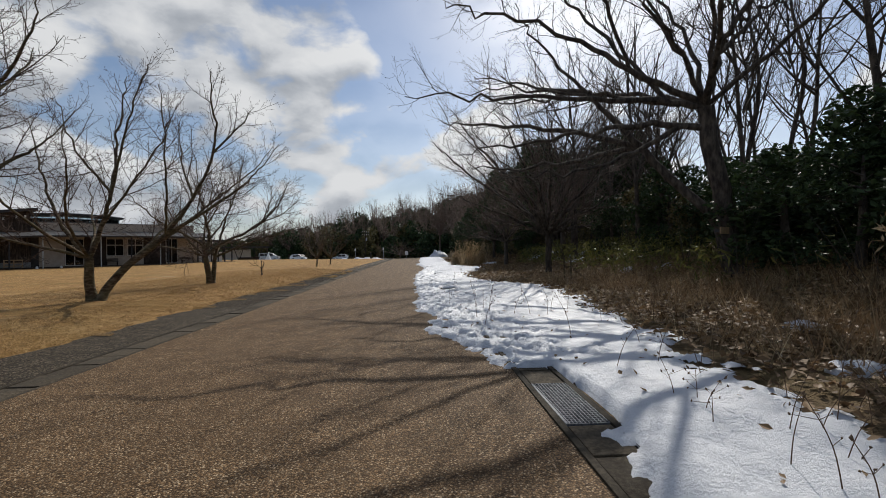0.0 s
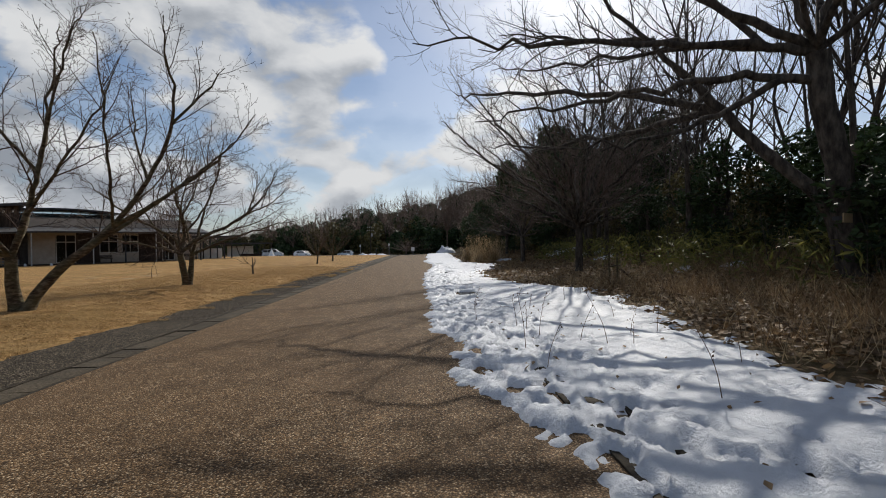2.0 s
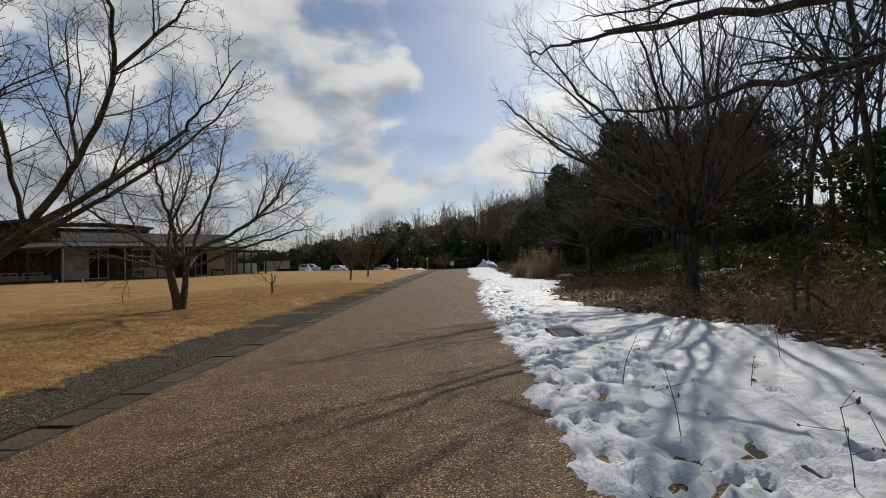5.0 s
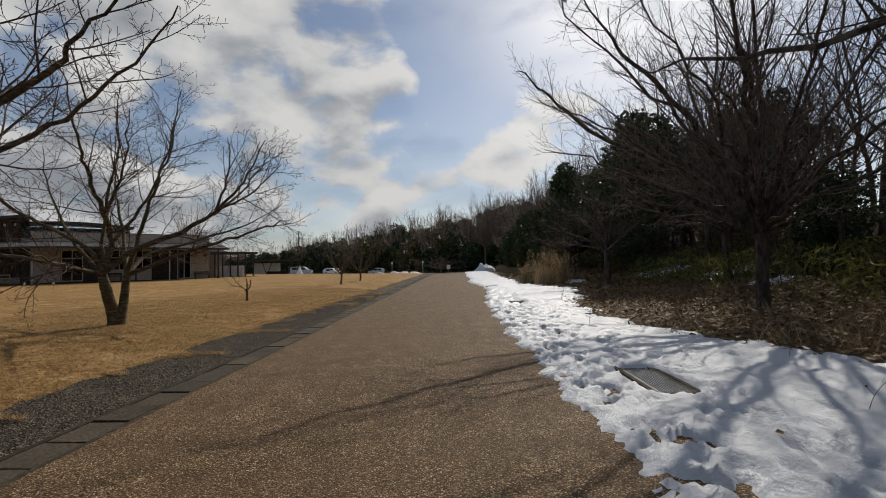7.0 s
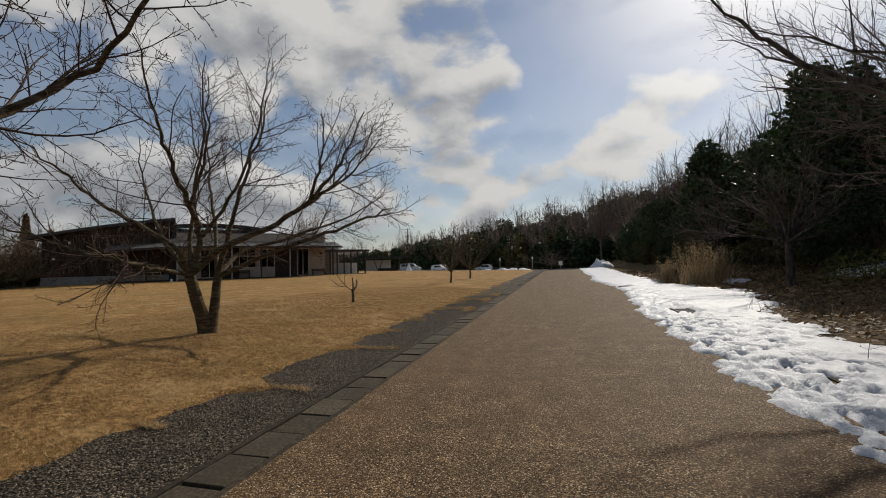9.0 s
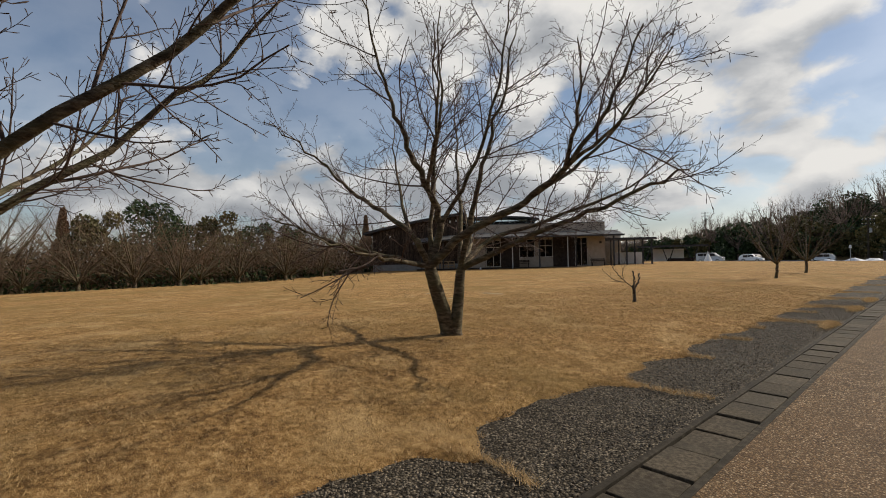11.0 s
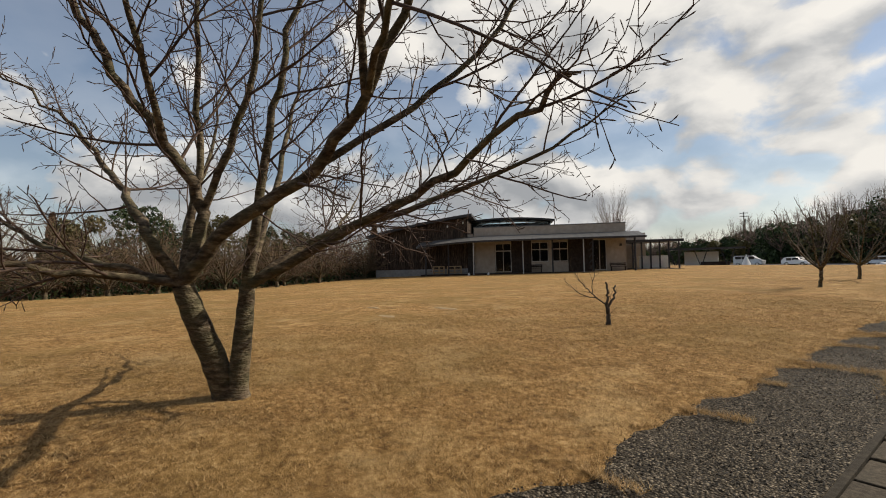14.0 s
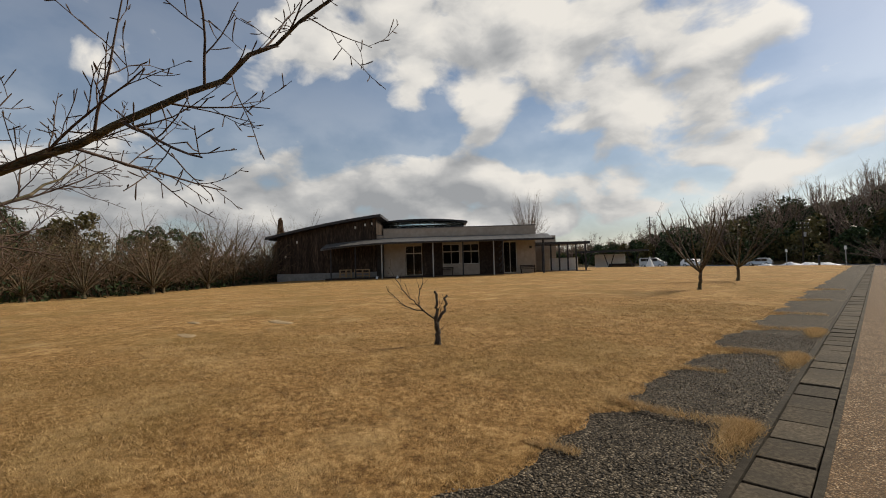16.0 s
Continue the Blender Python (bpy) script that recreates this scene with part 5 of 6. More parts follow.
tree_r = bare_tree("broadleaf_tree", "large dark bare broadleaf tree leaning over the road from the bank", limbs_r, BROAD, 61, M["darkbark"], M["darkbark"], thick=0.56, wig=0.06)
tree_r.matrix_world = pose(9.85, 11.8, gz(9.85, 11.8) - 0.1)

# the spreading tree with low layered branches
def umbrella(seed, trunk, h, spread, n, lean=0.0, low=0.35, taper=0.62, belly=False):
    rng = np.random.default_rng(seed)
    limbs = [(0.15, 0.13, [(0, 0, -0.1), (0.02, 0, 0.5), (0.0, 0, trunk)])]
    for k in range(n):
        a = k * 2.399 + rng.uniform(-0.3, 0.3)
        top = h * (low + (1 - low) * (k + 0.5) / n)
        s = spread * (1.0 - taper * (k + 0.5) / n) * rng.uniform(0.85, 1.1)
        if belly:
            s = spread * (0.45 + 0.55 * math.sin(math.pi * (0.14 + 0.70 * (k + 0.5) / n))) * rng.uniform(0.85, 1.1)
        c, d = math.cos(a), math.sin(a)
        limbs.append((0.065, 0.008, [(0, 0, trunk), (c * s * 0.25 + lean * 0.1, d * s * 0.25, trunk + (top - trunk) * 0.32), (c * s * 0.6 + lean * 0.4, d * s * 0.6, trunk + (top - trunk) * 0.62), (c * s + lean, d * s, top)]))
    return limbs


FANNED = [(0.25, 1.6, 34, 0.05, 0.09), (0.17, 0.75, 38, 0.05, 0.11), (0.16, 0.3, 40, 0.03, 0.10)]
reach_u = [
    (0.085, 0.008, [(0, 0, 1.7), (-1.0, 0.6, 2.9), (-3.26, 2.0, 4.9), (-4.55, 1.9, 5.9), (-5.2, 2.0, 6.6)]),
    (0.085, 0.008, [(0, 0, 1.7), (-1.3, -0.5, 3.6), (-2.6, -0.7, 5.0), (-3.6, -0.7, 6.0), (-4.6, -0.9, 7.2)]),
    (0.070, 0.008, [(0, 0, 1.7), (-1.2, -0.2, 2.2), (-2.6, 0.2, 2.7), (-4.0, 0.4, 3.4)]),
    (0.080, 0.008, [(0, 0, 1.7), (-1.0, 1.5, 3.4), (-2.6, 3.4, 5.2), (-3.8, 4.8, 6.8)]),
    (0.080, 0.008, [(0, 0, 1.7), (-0.8, -1.2, 3.6), (-2.0, -2.6, 5.2), (-3.2, -3.8, 6.6)]),
]
tree_u = bare_tree("cherry_tree", "bare spreading cherry tree with low fanned branches in leaf litter", umbrella(5, 1.75, 9.0, 5.0, 22, -0.5, 0.27, belly=True) + reach_u, FANNED, 71, M["darkbark"], M["greytwig"], wig=0.07)
tree_u.matrix_world = pose(7.92, 21.3, gz(7.92, 21.3))
tree_v = bare_tree("cherry_tree", "bare slender cherry tree before the dark thicket", umbrella(9, 1.6, 5.6, 3.6, 14, -0.8), FANNED[:2], 73, M["darkbark"], M["greytwig"])
tree_v.matrix_world = pose(8.3, 33.1, gz(8.3, 33.1))
copy_thing(tree_v, pose(9.5, 45, gz(9.5, 45), 0, 0, 100))
copy_thing(tree_v, pose(10.5, 27, gz(10.5, 27), 0, 0, 200))
far_cherry = bare_tree("cherry_tree", "rounded pinkish-grey bare cherry tree at the road's end", umbrella(12, 1.2, 5.0, 5.6, 22), [(0.3, 1.2, 38, 0.06, 0.1), (0.2, 0.5, 40, 0.05, 0.1)], 77, M["greytwig"], M["greytwig"])
far_cherry.matrix_world = pose(-1.6, 107, gz(-1.6, 107))


# ---- woodland ----
def forest_tree(seed, h, spread, name="woodland_tree", label="tall slender bare woodland tree on the bank"):
    rng = np.random.default_rng(seed)
    lean = rng.normal() * 0.5
    limbs = [(0.16, 0.03, [(0, 0, -0.4), (0.1 * lean, 0, h * 0.25), (0.5 * lean, rng.normal() * 0.3, h * 0.5), (lean, rng.normal() * 0.5, h * 0.78), (lean * 1.2, rng.normal() * 0.6, h)])]
    for k in range(9):
        z = h * rng.uniform(0.28, 0.8)
        a, s = rng.uniform(0, 6.28), spread * rng.uniform(0.5, 1.0)
        c, d = math.cos(a), math.sin(a)
        limbs.append((0.06, 0.01, [(lean * z / h, 0, z), (lean * z / h + c * s * 0.4, d * s * 0.4, z + h * 0.10), (lean * z / h + c * s * 0.8, d * s * 0.8, z + h * 0.24), (lean * z / h + c * s, d * s, z + h * 0.36)]))
    return bare_tree(name, label, limbs, [(0.42, 2.0, 36, 0.08, 0.12), (0.28, 0.9, 42, 0.06, 0.14)], seed, M["darkbark"], M["darkbark"], thick=0.62, coarse=True, steps=3, group="bare trees of the wood")


def crown_points(rng, n, blobs):
    out = []
    for (x, y, z, rx, rz) in blobs:
        k = int(n / len(blobs))
        d = rng.normal(size=(k, 3))
        d /= np.linalg.norm(d, axis=1)[:, None]
        r = rng.uniform(0.45, 1.08, k) ** 0.6
        out.append(np.array([x, y, z]) + d * r[:, None] * np.array([rx, rx, rz]))
    return np.vstack(out)


def evergreen_tree(seed, h, spread, n, leaf, material, label, name="evergreen_tree", cone=False, low=0.25):
    rng = np.random.default_rng(seed)
    tree = thing(name, label, "tree", group="evergreens of the wood")
    w = Wood(seed)
    w.tube(np.array([(0, 0, -0.4), (0.1, 0, h * 0.4), (0.15, 0.1, h * 0.92)]), np.array([0.18, 0.13, 0.03]), 7)
    blobs = []
    for k in range(16):
        u = (k + 0.5) / 16
        z = h * (low + (0.97 - low) * u)
        s = spread * ((1 - u) * 0.8 if cone else 0.95 * math.sin(math.pi * (0.24 + 0.60 * u)))
        a = rng.uniform(0, 6.28)
        blobs.append((math.cos(a) * s * 0.6, math.sin(a) * s * 0.6, z, max(0.25, s * 0.52), h * 0.085 + 0.2))
        w.tube(np.array([(0.1, 0, z * 0.85), (math.cos(a) * s * 0.6, math.sin(a) * s * 0.6, z)]), np.array([0.05, 0.015]), 4)
    part("trunk", w.mesh("trunk", M["darkbark"]), None, tree)
    part("crown", cards("crown", crown_points(rng, n, blobs), leaf, material, rng, aspect=0.55), None, tree)
    return tree


def plant_all(models, places, rng, s0=0.8, s1=1.25):
    """Each model stands once itself, then in copies."""
    used = set()
    for i, (x, y) in enumerate(places):
        k = int(rng.integers(len(models))) if i >= len(models) else i
        m = pose(x, y, gz(x, y), 0, 0, rng.uniform(0, 360))
        if k not in used:
            models[k].matrix_world = m
            used.add(k)
        else:
            c = copy_thing(models[k], m)
            s = rng.uniform(s0, s1)
            c.scale = (s, s, s * rng.uniform(0.9, 1.1))


rng = np.random.default_rng(99)
models = [forest_tree(200 + 7 * k, h, s) for k, (h, s) in enumerate(((9.5, 2.2), (11, 2.6), (8.2, 2.0), (10.2, 2.8), (7.2, 2.4)))]
spots = []
for y in np.arange(-14, 92, 3.0):
    for x in (12.4, 16.5, 22):
        spots.append((x + rng.uniform(-1.4, 1.4) + (0.8 if y > 30 else 0), y + rng.uniform(-1.1, 1.1)))
plant_all(models, spots, rng)

for x, y, k, sc in ((10.4, 24.6, 1, 1.05), (11.2, 29.5, 3, 1.1), (11.0, 19.0, 0, 1.0)):
    c = copy_thing(models[k], pose(x, y, gz(x, y), 0, 0, 50 * y))
    c.scale = (sc, sc, sc)

ever = [evergreen_tree(300, 7.0, 2.6, 3600, 0.30, M["evergreen"], "dark dense evergreen tree in the wood"),
        evergreen_tree(303, 9.0, 3.0, 3800, 0.35, M["evergreen"], "tall dark evergreen tree in the wood"),
        evergreen_tree(306, 5.0, 2.4, 4200, 0.23, M["evergreen"], "dark evergreen shrub at the foot of the bank", low=0.04),
        evergreen_tree(309, 4.0, 2.2, 3000, 0.23, M["olive"], "olive evergreen shrub at the foot of the bank", low=0.03)]
spots = [(12.4, 46), (11.6, 52)]
for y in np.arange(36, 96, 3.0):
    spots += [(11.8 + rng.uniform(-0.6, 1.0), y), (15.5 + rng.uniform(-1, 1), y + 1.5), (20 + rng.uniform(-1.5, 1.5), y)]
plant_all(ever[:2], spots, rng, 0.65, 0.95)
spots = []
for y in np.arange(-12, 34, 2.6):
    spots.append((12.6 + rng.uniform(-0.6, 1.0) - (0.9 if y < 10 else 0), y + rng.uniform(-0.8, 0.8)))
for y in np.arange(34, 92, 2.6):
    spots.append((10.9 + rng.uniform(-0.5, 0.7), y))
plant_all(ever[2:], spots, rng, 0.5, 0.85)
for x, y, s in ((10.9, 11.2, 0.9), (11.8, 13.3, 1.0), (10.5, 9.0, 0.8), (12.4, 10.0, 1.15), (10.7, 6.4, 0.9), (10.5, 4.0, 0.85), (10.8, 1.4, 0.9), (12.8, 15.6, 1.0), (11.9, 8.0, 1.1)):
    c = copy_thing(ever[2], pose(x, y, gz(x, y), 0, 0, 77 * y))
    c.scale = (s * 0.8, s * 0.8, s * 0.6)
# ---- hedge of bare cherries west of the lawn ----
HEDGE = [(0.34, 1.5, 46, 0.03, 0.15), (0.24, 0.75, 48, 0.03, 0.16)]
hedge_models = [bare_tree("cherry_tree", "bare brownish cherry tree in the belt beyond the lawn", umbrella(400 + k, 0.4, 5.4 + 0.5 * k, 3.6, 20, 0.0, 0.2, belly=True), HEDGE, 410 + 3 * k, M["bark"], M["browntwig"], group="belt of bare cherries", steps=3, coarse=True, thick=0.85) for k in range(3)]
rng = np.random.default_rng(124)
spots = []
for y in np.arange(-34, 92, 2.9):
    x0 = np.interp(y, [-34, 0, 25, 45, 60, 92], [-33, -37, -41, -47, -56, -60])
    for k in range(3):
        spots.append((x0 - 3.3 * k + rng.uniform(-0.8, 0.8), y + rng.uniform(-1, 1)))
plant_all(hedge_models, spots, rng, 0.85, 1.2)
plant_all([evergreen_tree(430, 6.5, 3.2, 4200, 0.34, M["olive"], "dull olive evergreen behind the belt of cherries", low=0.05),
           evergreen_tree(433, 7.0, 1.7, 3600, 0.34, M["rust"], "rusty brown conifer standing above the belt", name="conifer", cone=True),
           evergreen_tree(436, 8.0, 3.8, 5200, 0.34, M["evergreen"], "dark green evergreen behind the belt of cherries", low=0.08)],
          [(-50, 30), (-74, 66), (-47, 10), (-54, 18), (-56, 40), (-52, 2), (-50, -8), (-58, 52), (-48, -20), (-78, 70), (-82, 74), (-58, 28), (-62, 38), (-50, 24), (-52, -28), (-47, 20), (-49, 35), (-46, 4)], rng, 0.7, 1.0)
big_bare = bare_tree("zelkova_tree", "tall vase-shaped bare tree behind the building", umbrella(77, 3.0, 12.5, 3.6, 34, 0.0, 0.5, 0.5), [(0.35, 2.2, 24, 0.14, 0.08), (0.28, 0.9, 28, 0.1, 0.1)], 470, M["greytwig"], M["greytwig"], coarse=True, steps=4)
big_bare.matrix_world = pose(-42.5, 86, gz(-42.5, 86))


road_end_tree = bare_tree("zelkova_tree", "tall vase-shaped bare tree at the end of the road", umbrella(81, 5.0, 16.5, 4.6, 40, 0.0, 0.42, 0.5), [(0.45, 2.6, 26, 0.10, 0.08), (0.34, 1.1, 30, 0.08, 0.1)], 474, M["greytwig"], M["greytwig"], coarse=True, steps=4)
road_end_tree.matrix_world = pose(7.2, 100, gz(7.2, 100))


# ---- undergrowth under the belt, far woods: too many to count ----
def stuff(name, me, label, category):
    return tagged(new(name, me), label, category, kind="stuff")


def scatter(n, x0, x1, y0, y1, rng, lift=0.0, dens=None):
    x, y = rng.uniform(x0, x1, n), rng.uniform(y0, y1, n)
    if dens is not None:
        k = rng.uniform(0, 1, n) < dens(x, y)
        x, y = x[k], y[k]
    return np.stack([x, y, ground_z(x, y) + lift], 1)


rng = np.random.default_rng(7)
p = scatter(60000, -60, -36, -30, 90, rng, 0, lambda x, y: (x < np.interp(y, [-34, 0, 25, 45, 60, 92], [-32.6, -36.6, -41.0, -47.0, -56, -60])) * 1.0)
p[:, 2] += rng.uniform(0, 1, len(p)) ** 1.2 * 2.9
low = p[:, 2] < 0.9 + 0.7 * wave(p[:, 0], p[:, 1], 0.35, 2.0)
stuff("undergrowth", cards("undergrowth", p[~low], 0.36, M["brushleaf"], rng, aspect=0.35), "brown twiggy undergrowth beneath the belt of cherries", "undergrowth")
stuff("undergrowth", cards("undergrowth", p[low], 0.36, M["evergreen"], rng, aspect=0.45), "dark green low shrubs beneath the belt of cherries", "undergrowth")
p = scatter(16000, -62, -37, -30, 90, rng, 0, lambda x, y: (x < np.interp(y, [-34, 0, 25, 45, 60, 92], [-35, -39, -43.5, -49.5, -58, -62])) * 1.0)
p[:, 2] -= 0.05
stuff("brush", blades("brush", p, 2.3, 0.045, 1.0, M["browntwig"], rng), "tangle of thin brown brushwood behind the lawn", "brushwood")


def lower(x):
    return float(np.interp(x, [-120, -60, -30, 0], [0.45, 0.6, 0.9, 1.0]))


def far_wood(n_bare, n_green, zone, heights, seed, name, label, leaf=0.75):
    """Rounded leafless crowns of many fine twigs, with domes of evergreen between and below them."""
    rng = np.random.default_rng(seed)
    w = Wood(seed)
    pts, pts2 = [], []
    for k in range(n_bare):
        x, y = zone(rng)
        z, h = gz(x, y), rng.uniform(*heights) * lower(x)
        wide = h * rng.uniform(0.26, 0.40)
        foot = np.array([x, y, z])
        w.tube(np.array([(x, y, z - 0.5), (x + rng.normal() * 0.2, y, z + h * 0.3), (x + rng.normal() * 0.4, y, z + h * 0.7)]), np.array([0.20, 0.14, 0.05]), 4)
        for j in range(20):
            a, up = rng.uniform(0, 6.28), rng.uniform(0.05, 1.0)
            r = wide * math.sqrt(max(0.05, 1 - up * up)) * rng.uniform(0.8, 1.05)
            q = foot + np.array([0, 0, h * rng.uniform(0.28, 0.5)])
            tip = foot + np.array([math.cos(a) * r, math.sin(a) * r, h * (0.48 + 0.52 * up)])
            bend = (q * 0.45 + tip * 0.55) + np.array([math.cos(a) * wide * 0.12, math.sin(a) * wide * 0.12, 0])
            w.tube(np.array([q, bend, tip]), np.array([0.075, 0.045, 0.014]), 3)
            for i in range(7):
                u = rng.uniform(0.35, 1.0)
                t = bend + (tip - bend) * u
                d = (tip - bend) * 0.4 + rng.normal(size=3) * h * 0.055
                w.tube(np.array([t, t + d * 0.8]), np.array([0.024, 0.010]), 3)
    stuff(name, w.mesh(name, M["greytwig"]), label, "woods")
    for k in range(n_green):
        x, y = zone(rng)
        z, h = gz(x, y), rng.uniform(*heights) * lower(x) * rng.uniform(0.45, 0.78)
        s = h * rng.uniform(0.36, 0.55)
        blobs = []
        for u in (0.10, 0.3, 0.5, 0.66, 0.8):
            a, r = rng.uniform(0, 6.28), s * math.sqrt(1 - u * u)
            blobs.append((x + math.cos(a) * r * 0.45, y + math.sin(a) * r * 0.45, z + h * u, r * 0.72, h * 0.17))
        (pts if rng.uniform() < 0.75 else pts2).append(crown_points(rng, 520, blobs))
    stuff(name + "_evergreens", cards(name, np.vstack(pts), leaf, M["evergreen"], rng, aspect=0.6), "dark evergreen crowns among the far woods", "woods")
    stuff(name + "_shrubs", cards(name, np.vstack(pts2), leaf, M["olive"], rng, aspect=0.6), "dull olive crowns among the far woods", "woods")


def hill_zone(rng):
    while True:
        x, y = rng.uniform(-150, 34), rng.uniform(126, 175)
        if y > 128 + max(0, -x - 30) * 0.35:
            return x, y


def bank_zone(rng):
    return rng.uniform(12, 34), rng.uniform(60, 150)


def left_zone(rng):
    return rng.uniform(-130, -70), rng.uniform(100, 170)


far_wood(210, 430, hill_zone, (8.5, 13.5), 501, "far_wood", "leafless grey-brown woods on the low hill behind the car park")
far_wood(60, 60, bank_zone, (9, 13), 504, "bank_wood", "mixed woods on the bank along the road's far end")
far_wood(40, 40, left_zone, (4, 7), 507, "low_wood", "low distant woods beyond the building")
# ---- small things on the ground ----
rng = np.random.default_rng(17)
# short dry grass, thickest where the path passes
def tufts(n, per, x0, x1, y0, y1, size, dens):
    """Blades gathered in tufts, so that dark thatch shows between them."""
    c = scatter(n, x0, x1, y0, y1, rng, 0.006, lambda x, y: (x < lawn_edge(y) - 0.02) * dens(x, y))
    c = np.repeat(c, per, 0)
    c[:, :2] += rng.normal(size=(len(c), 2)) * size
    return c


p = tufts(46000, 11, -11.5, -3.3, 12, 38, 0.026, lambda x, y: np.clip(1.3 - np.abs(y - 24) / 20 - np.abs(x + 5) / 10, 0.10, 1))
stuff("lawn_grass", blades("lawn_grass", p, 0.040, 0.0055, 1.9, M["blade"], rng), "short dry straw-coloured grass blades of the lawn", "grass")
p = tufts(4200, 9, -6.5, -3.3, 3, 13, 0.03, lambda x, y: 0.8 + 0 * x)
stuff("lawn_grass", blades("lawn_grass", p, 0.04, 0.008, 1.6, M["blade"], rng), "short dry straw-coloured grass along the gravel", "grass")
# runners of grass that creep over the gravel
q = []
for yc, reach, fat in RIDGES:
    n = int(750 * fat * (3.95 - reach) + 250)
    x = -rng.uniform(reach - 0.02, 3.95, n)
    tail = np.clip((-x - reach) / (3.95 - reach), 0, 1)
    y = yc + 0.05 * np.sin(x * 5 + yc) + rng.normal(size=n) * (0.016 + 0.035 * fat * np.clip(1 - tail, 0, 1) ** 2)
    q.append(np.stack([x, y, np.full(n, 0.0) + rng.uniform(0, 0.05, n) * fat], 1))
    if fat > 0.8:
        m = 4200
        x = -2.76 + rng.normal(size=m) * 0.055
        y = yc + 0.05 - np.abs(rng.normal(size=m)) * 0.33
        q.append(np.stack([x, y, np.full(m, 0.0) + rng.uniform(0, 0.05, m)], 1))
stuff("grass_runners", blades("grass_runners", np.vstack(q), 0.055, 0.005, 1.7, M["runner"], rng), "bleached grass runners creeping across the gravel", "grass")
# loose stones
n = 26000
x, y = rng.uniform(-3.95, -2.68, n), rng.uniform(13, 33, n)
k = x > lawn_edge(y) - 0.05
pos = np.stack([x, y, np.full(n, 0.0)], 1)[k]


def stones(name, pos, size, material, rng):
    m = len(pos)
    base = np.array([(1, 0, 0), (0, 1, 0), (-1, 0, 0), (0, -1, 0), (0.2, 0.1, 0.75)])
    s = size * rng.uniform(0.5, 1.3, m)
    a = rng.uniform(0, 6.28, m)
    c, d = np.cos(a)[:, None], np.sin(a)[:, None]
    v = base[None] * (1 + rng.normal(size=(m, 5, 1)) * 0.2)
    vx, vy = v[:, :, 0] * c - v[:, :, 1] * d, v[:, :, 0] * d + v[:, :, 1] * c
    v = np.stack([vx, vy * 0.8, v[:, :, 2]], 2) * s[:, None, None] + pos[:, None]
    i = np.arange(m)[:, None] * 5
    f = np.stack([np.hstack([i + a0, i + b0, i + 4]) for a0, b0 in ((0, 1), (1, 2), (2, 3), (3, 0))], 1).reshape(-1, 3)
    return mesh_of(name, v.reshape(-1, 3), f, material)


stuff("loose_gravel", stones("loose_gravel", pos, 0.010, M["pebble"], rng), "loose dark grey gravel stones", "gravel")


# fallen leaves on the verge and the bank
def off_snow(x, y):
    l, r = snow_edges(y)
    return (x > r - 0.25) * np.clip(0.35 + (x - r), 0, 1)


p = scatter(42000, 4.2, 12.5, -2, 30, rng, 0.012, lambda x, y: off_snow(x, y) * np.clip(1.3 - y / 34, 0.3, 1))
p[:, 2] += rng.uniform(0, 0.05, len(p))
stuff("leaf_litter", cards("leaf_litter", p, 0.11, M["litter"], rng, flat=0.75, aspect=0.6), "thick brown leaf litter on the verge", "leaf litter")
p = scatter(9000, 4.2, 11.5, 28, 60, rng, 0.012, off_snow)
stuff("leaf_litter", cards("leaf_litter", p, 0.2, M["litter"], rng, flat=0.75, aspect=0.6), "brown leaf litter farther along the verge", "leaf litter")
p = scatter(24000, 5.2, 13, -3, 18, rng, 0.0, lambda x, y: off_snow(x, y) * np.clip(0.25 + 0.5 * wave(x, y, 1.6, 2.0) + 0.25 * (x > 7), 0.05, 1))
stuff("dead_grass", blades("dead_grass", p, 0.34, 0.009, 1.2, M["deadgrass"], rng), "matted dead grass and stems on the verge", "dead grass")
p = scatter(7000, 4.6, 10, 16, 50, rng, 0.0, lambda x, y: off_snow(x, y) * np.clip(0.2 + 0.6 * wave(x, y, 1.2, 4.0), 0.03, 1))
stuff("dead_grass", blades("dead_grass", p, 0.24, 0.012, 1.0, M["deadgrass"], rng), "dead grass between snow and trees", "dead grass")
p = scatter(14000, 5.0, 11, -2, 16, rng, 0.0, lambda x, y: off_snow(x, y) * np.clip(0.1 + 0.8 * wave(x, y, 1.1, 7.0) + 0.3 * (x > 6.5), 0.02, 1))
stuff("dead_stems", blades("dead_stems", p, 0.55, 0.011, 0.9, M["litter"], rng), "tangle of brown dead fern and weed stems on the verge", "dead stems")
# bamboo grass on the bank
p = scatter(15000, 8.8, 13, 9, 34, rng, 0.0, lambda x, y: np.clip(0.4 + 0.8 * wave(x, y, 0.8, 1.0), 0, 1))
p[:, 2] += rng.uniform(0.05, 0.9, len(p))
stuff("bamboo_grass", cards("bamboo_grass", p, 0.24, M["sasa"], rng, aspect=0.2), "yellow-green bamboo grass at the foot of the bank", "bamboo grass")
# brush and brambles in the shade below the wood
p = scatter(9000, 9.6, 24, -14, 60, rng, -0.03, lambda x, y: np.clip(0.5 + 0.6 * wave(x, y, 0.6, 8.0), 0.1, 1))
stuff("brushwood", blades("brushwood", p, 2.1, 0.022, 0.6, M["darkbark"], rng), "dark thin brushwood beneath the bank's trees", "brushwood")


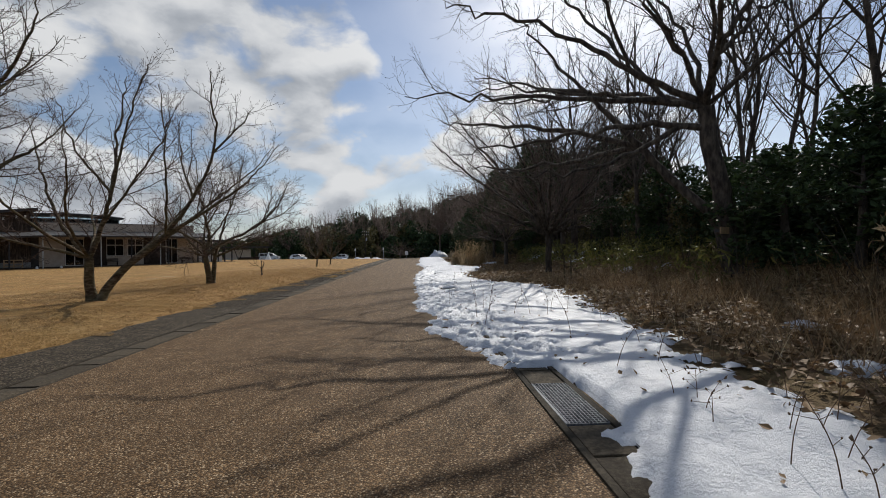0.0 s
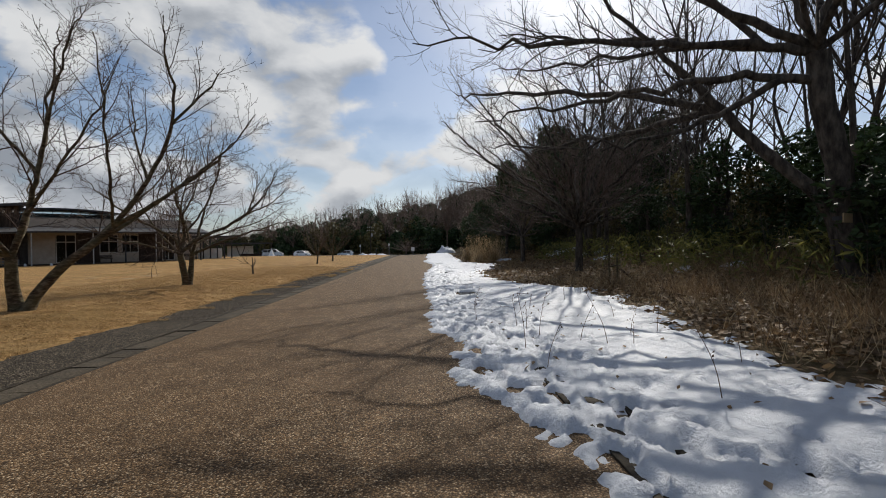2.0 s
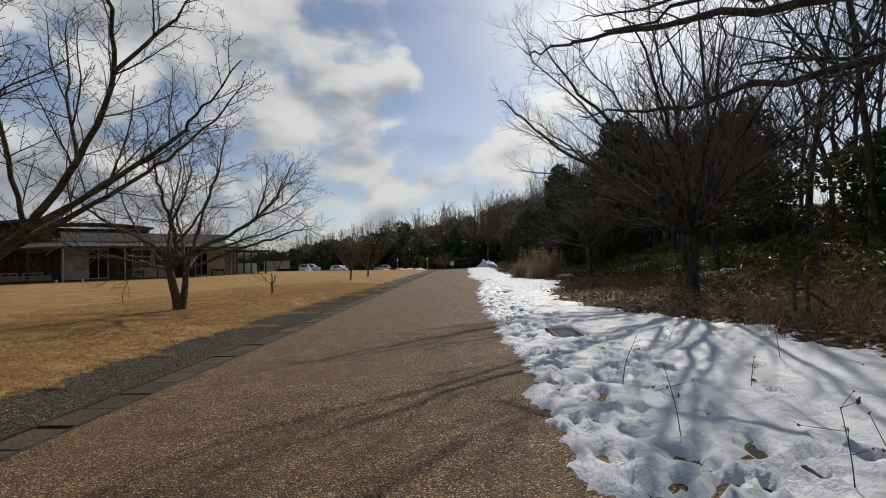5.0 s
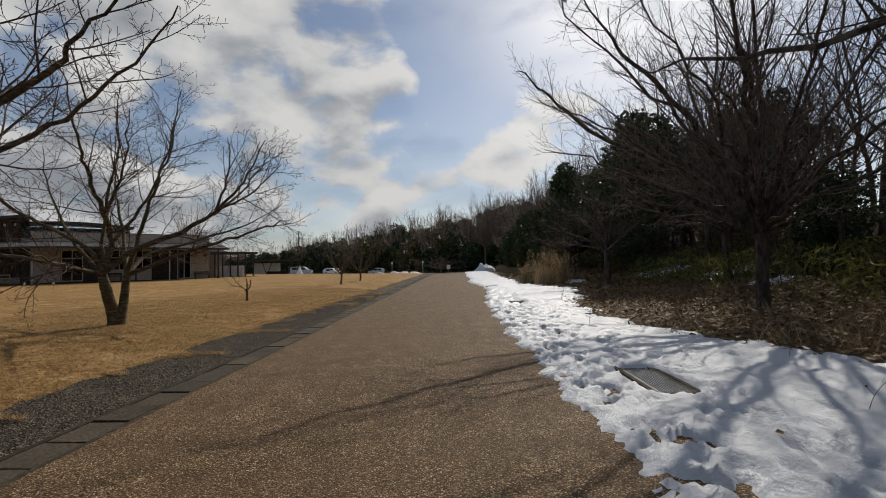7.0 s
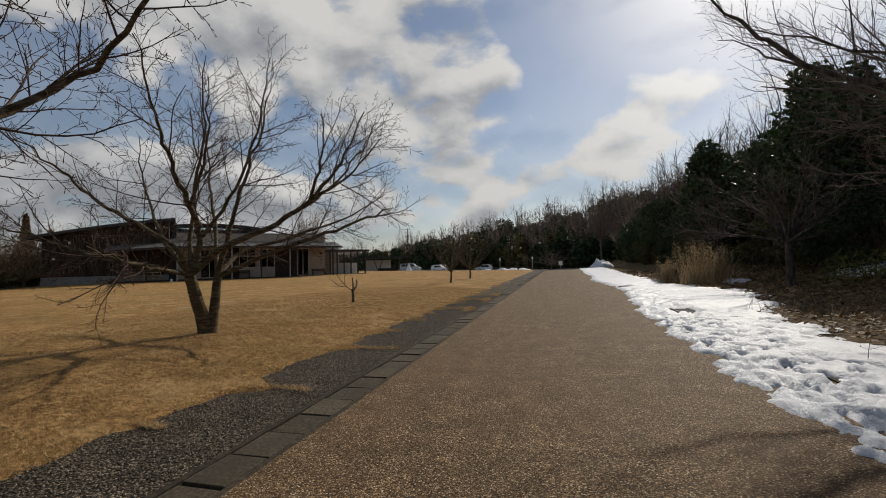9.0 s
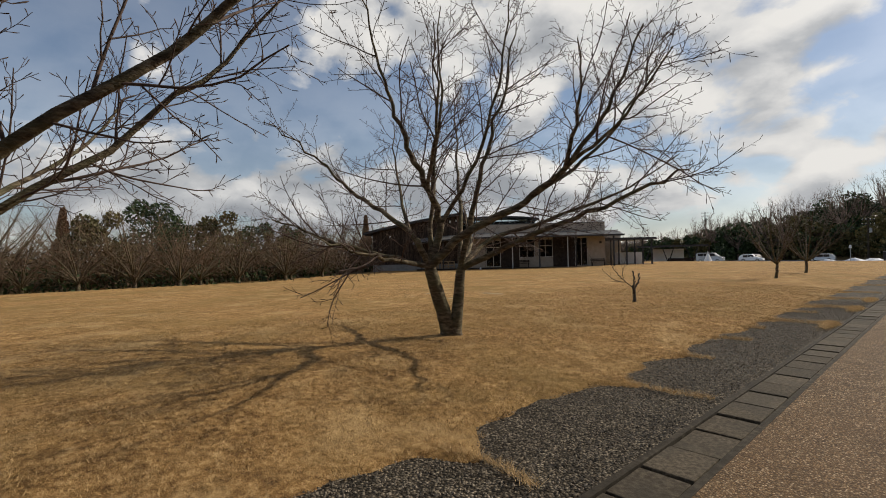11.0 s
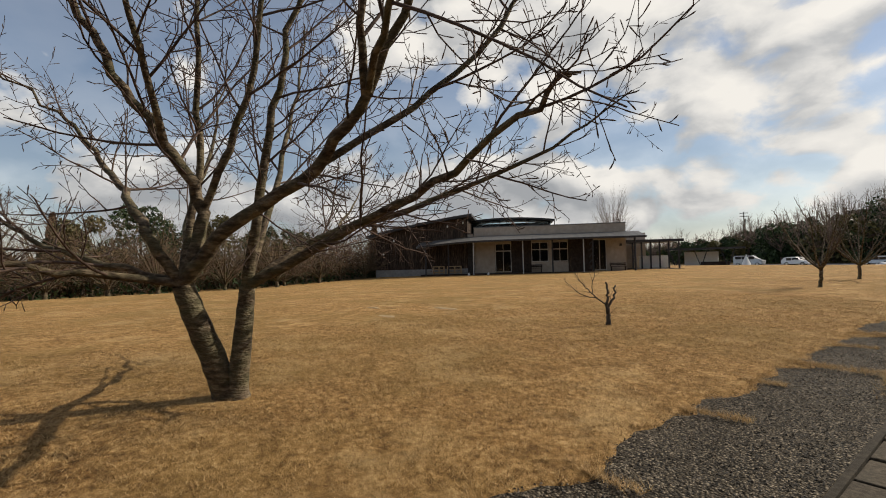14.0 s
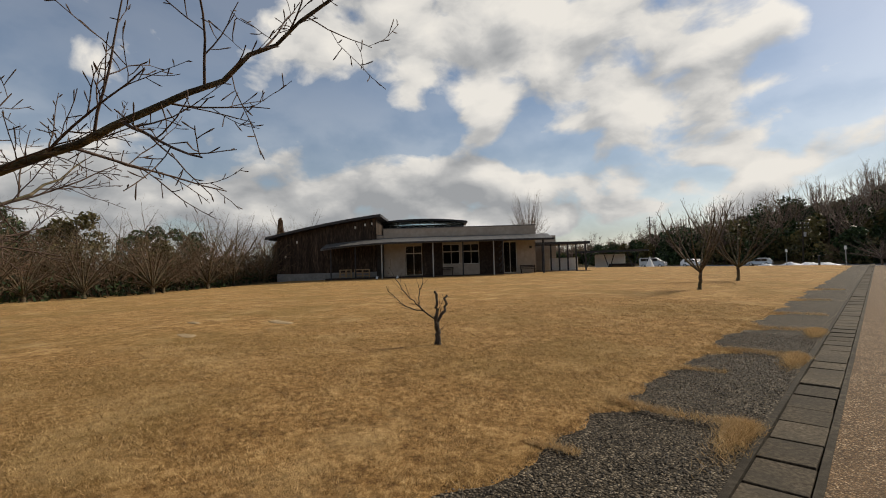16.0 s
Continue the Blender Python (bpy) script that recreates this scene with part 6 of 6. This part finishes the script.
SEED_HEAD = mesh_of("seed_head", [(0.011, 0, 0), (0.002, 0.013, 0.004), (-0.012, 0.002, -0.003), (0, -0.010, 0.003), (0.003, 0.002, 0.021), (-0.002, 0, -0.014)],
                    [(0, 1, 4), (1, 2, 4), (2, 3, 4), (3, 0, 4), (1, 0, 5), (2, 1, 5), (3, 2, 5), (0, 3, 5)], M["stalk"])


def weed(x, y, h, seed, label="dead brown weed stalk standing in the snow"):
    r = np.random.default_rng(seed)
    w = Wood(seed)
    t = thing("dead_weed", label, "weed", pose(x, y, gz(x, y) - 0.01))
    lean = r.normal(size=2) * 0.35 * h
    line = curve_through([(0, 0, 0), (lean[0] * 0.3, lean[1] * 0.3, h * 0.5), (lean[0], lean[1], h)], 4)
    w.tube(line, np.linspace(0.004, 0.0018, len(line)), 4)
    tips = []
    for k in range(int(r.integers(2, 6))):
        i = int(r.integers(4, len(line)))
        q = line[i] + np.array([r.normal() * 0.07, r.normal() * 0.07, r.uniform(0.0, 0.07)])
        w.tube(np.array([line[i], q]), np.array([0.002, 0.0014]), 3)
        tips.append(q)
    part("stalk", w.mesh("stalk", M["stalk"]), None, t)
    for q in tips + [line[-1]]:
        head = part("seed_head", SEED_HEAD, None, t)
        k = r.uniform(0.45, 0.95)
        head.matrix_local = pose(*q, r.uniform(-50, 50), r.uniform(-50, 50), r.uniform(0, 360)) @ Matrix.Diagonal((k, k * 0.8, k * r.uniform(0.8, 1.6), 1))
    return t


for k in range(46):
    y = 2.2 + 11 * rng.uniform() ** 1.3
    l, r = snow_edges(y)
    weed(float(rng.uniform(l + 0.7, r + 0.25)), y, rng.uniform(0.25, 0.75), 600 + k)
for k in range(10):
    y = rng.uniform(13, 26)
    l, r = snow_edges(y)
    weed(float(rng.uniform(l + 1.5, r + 0.2)), y, rng.uniform(0.2, 0.5), 700 + k)
# single curled leaves lying on the snow
for k in range(60):
    y = rng.uniform(2.2, 14)
    l, r = snow_edges(y)
    x = float(rng.uniform(l + 0.5, r))
    hh = float(snow_depth(np.array([[x]]), np.array([[y]]))[0, 0])
    me = cards("fallen_leaf", np.zeros((1, 3)), 0.075, M["litter"], rng, flat=0.7, aspect=0.55)
    ob = tagged(new("fallen_leaf", me), "curled brown fallen leaf lying on the snow", "leaf", "leaves on the snow")
    ob.matrix_world = pose(x, y, gz(x, y) + max(hh, 0) + 0.012, 0, 0, rng.uniform(0, 360))


def pampas(x, y, s, seed):
    r = np.random.default_rng(seed)
    t = thing("pampas_grass", "clump of dry tan pampas grass beside the snow", "grass clump", pose(x, y, gz(x, y)))
    a = r.uniform(0, 6.28, 420)
    d = np.abs(r.normal(size=420)) * 0.3 * s
    base = np.stack([np.cos(a) * d, np.sin(a) * d, np.zeros(420)], 1)
    part("leaf_tuft", blades("leaf_tuft", base, 1.15 * s, 0.02, 0.55, M["deadgrass"], r), None, t)
    q = []
    for k in range(26):
        p0 = np.array([r.normal() * 0.35 * s, r.normal() * 0.35 * s, 1.25 * s * r.uniform(0.7, 1.25)])
        q.append(p0 + r.normal(size=(26, 3)) * np.array([0.05, 0.05, 0.13]))
    part("plume", cards("plume", np.vstack(q), 0.09, M["deadgrass"], r, aspect=0.25), None, t)
    return t


for sx, sy, a, b in ((10.6, 24.5, 0.9, 0.7), (11.4, 28.5, 1.3, 0.8), (10.9, 33.0, 1.2, 1.6), (10.2, 15.6, 0.35, 0.3), (9.4, 16.6, 0.25, 0.3), (7.2, 6.6, 0.25, 0.2), (6.0, 4.6, 0.3, 0.2), (7.6, 37.5, 0.9, 1.6)):
    lumpy("snow_patch", "thin leftover patch of snow on the leafy bank", "snow", sx, sy, a, b, 0.10, M["snow"], int(sy * 10), 18)
for sx, sy, a, b in ((-12.2, 26.1, 0.5, 0.16), (-12.6, 28.3, 0.7, 0.2), (-14.5, 27.0, 0.4, 0.12)):
    lumpy("bare_patch", "pale worn patch in the dry lawn", "bare patch", sx, sy, a, b, 0.045, M["worn"], int(sy * 7), 14)
pampas(6.0, 36.4, 1.25, 1)
pampas(7.1, 37.0, 1.0, 2)
pampas(5.2, 38.5, 0.7, 3)
pampas(6.9, 4.3, 0.8, 4)
pampas(7.8, 2.9, 0.9, 5)
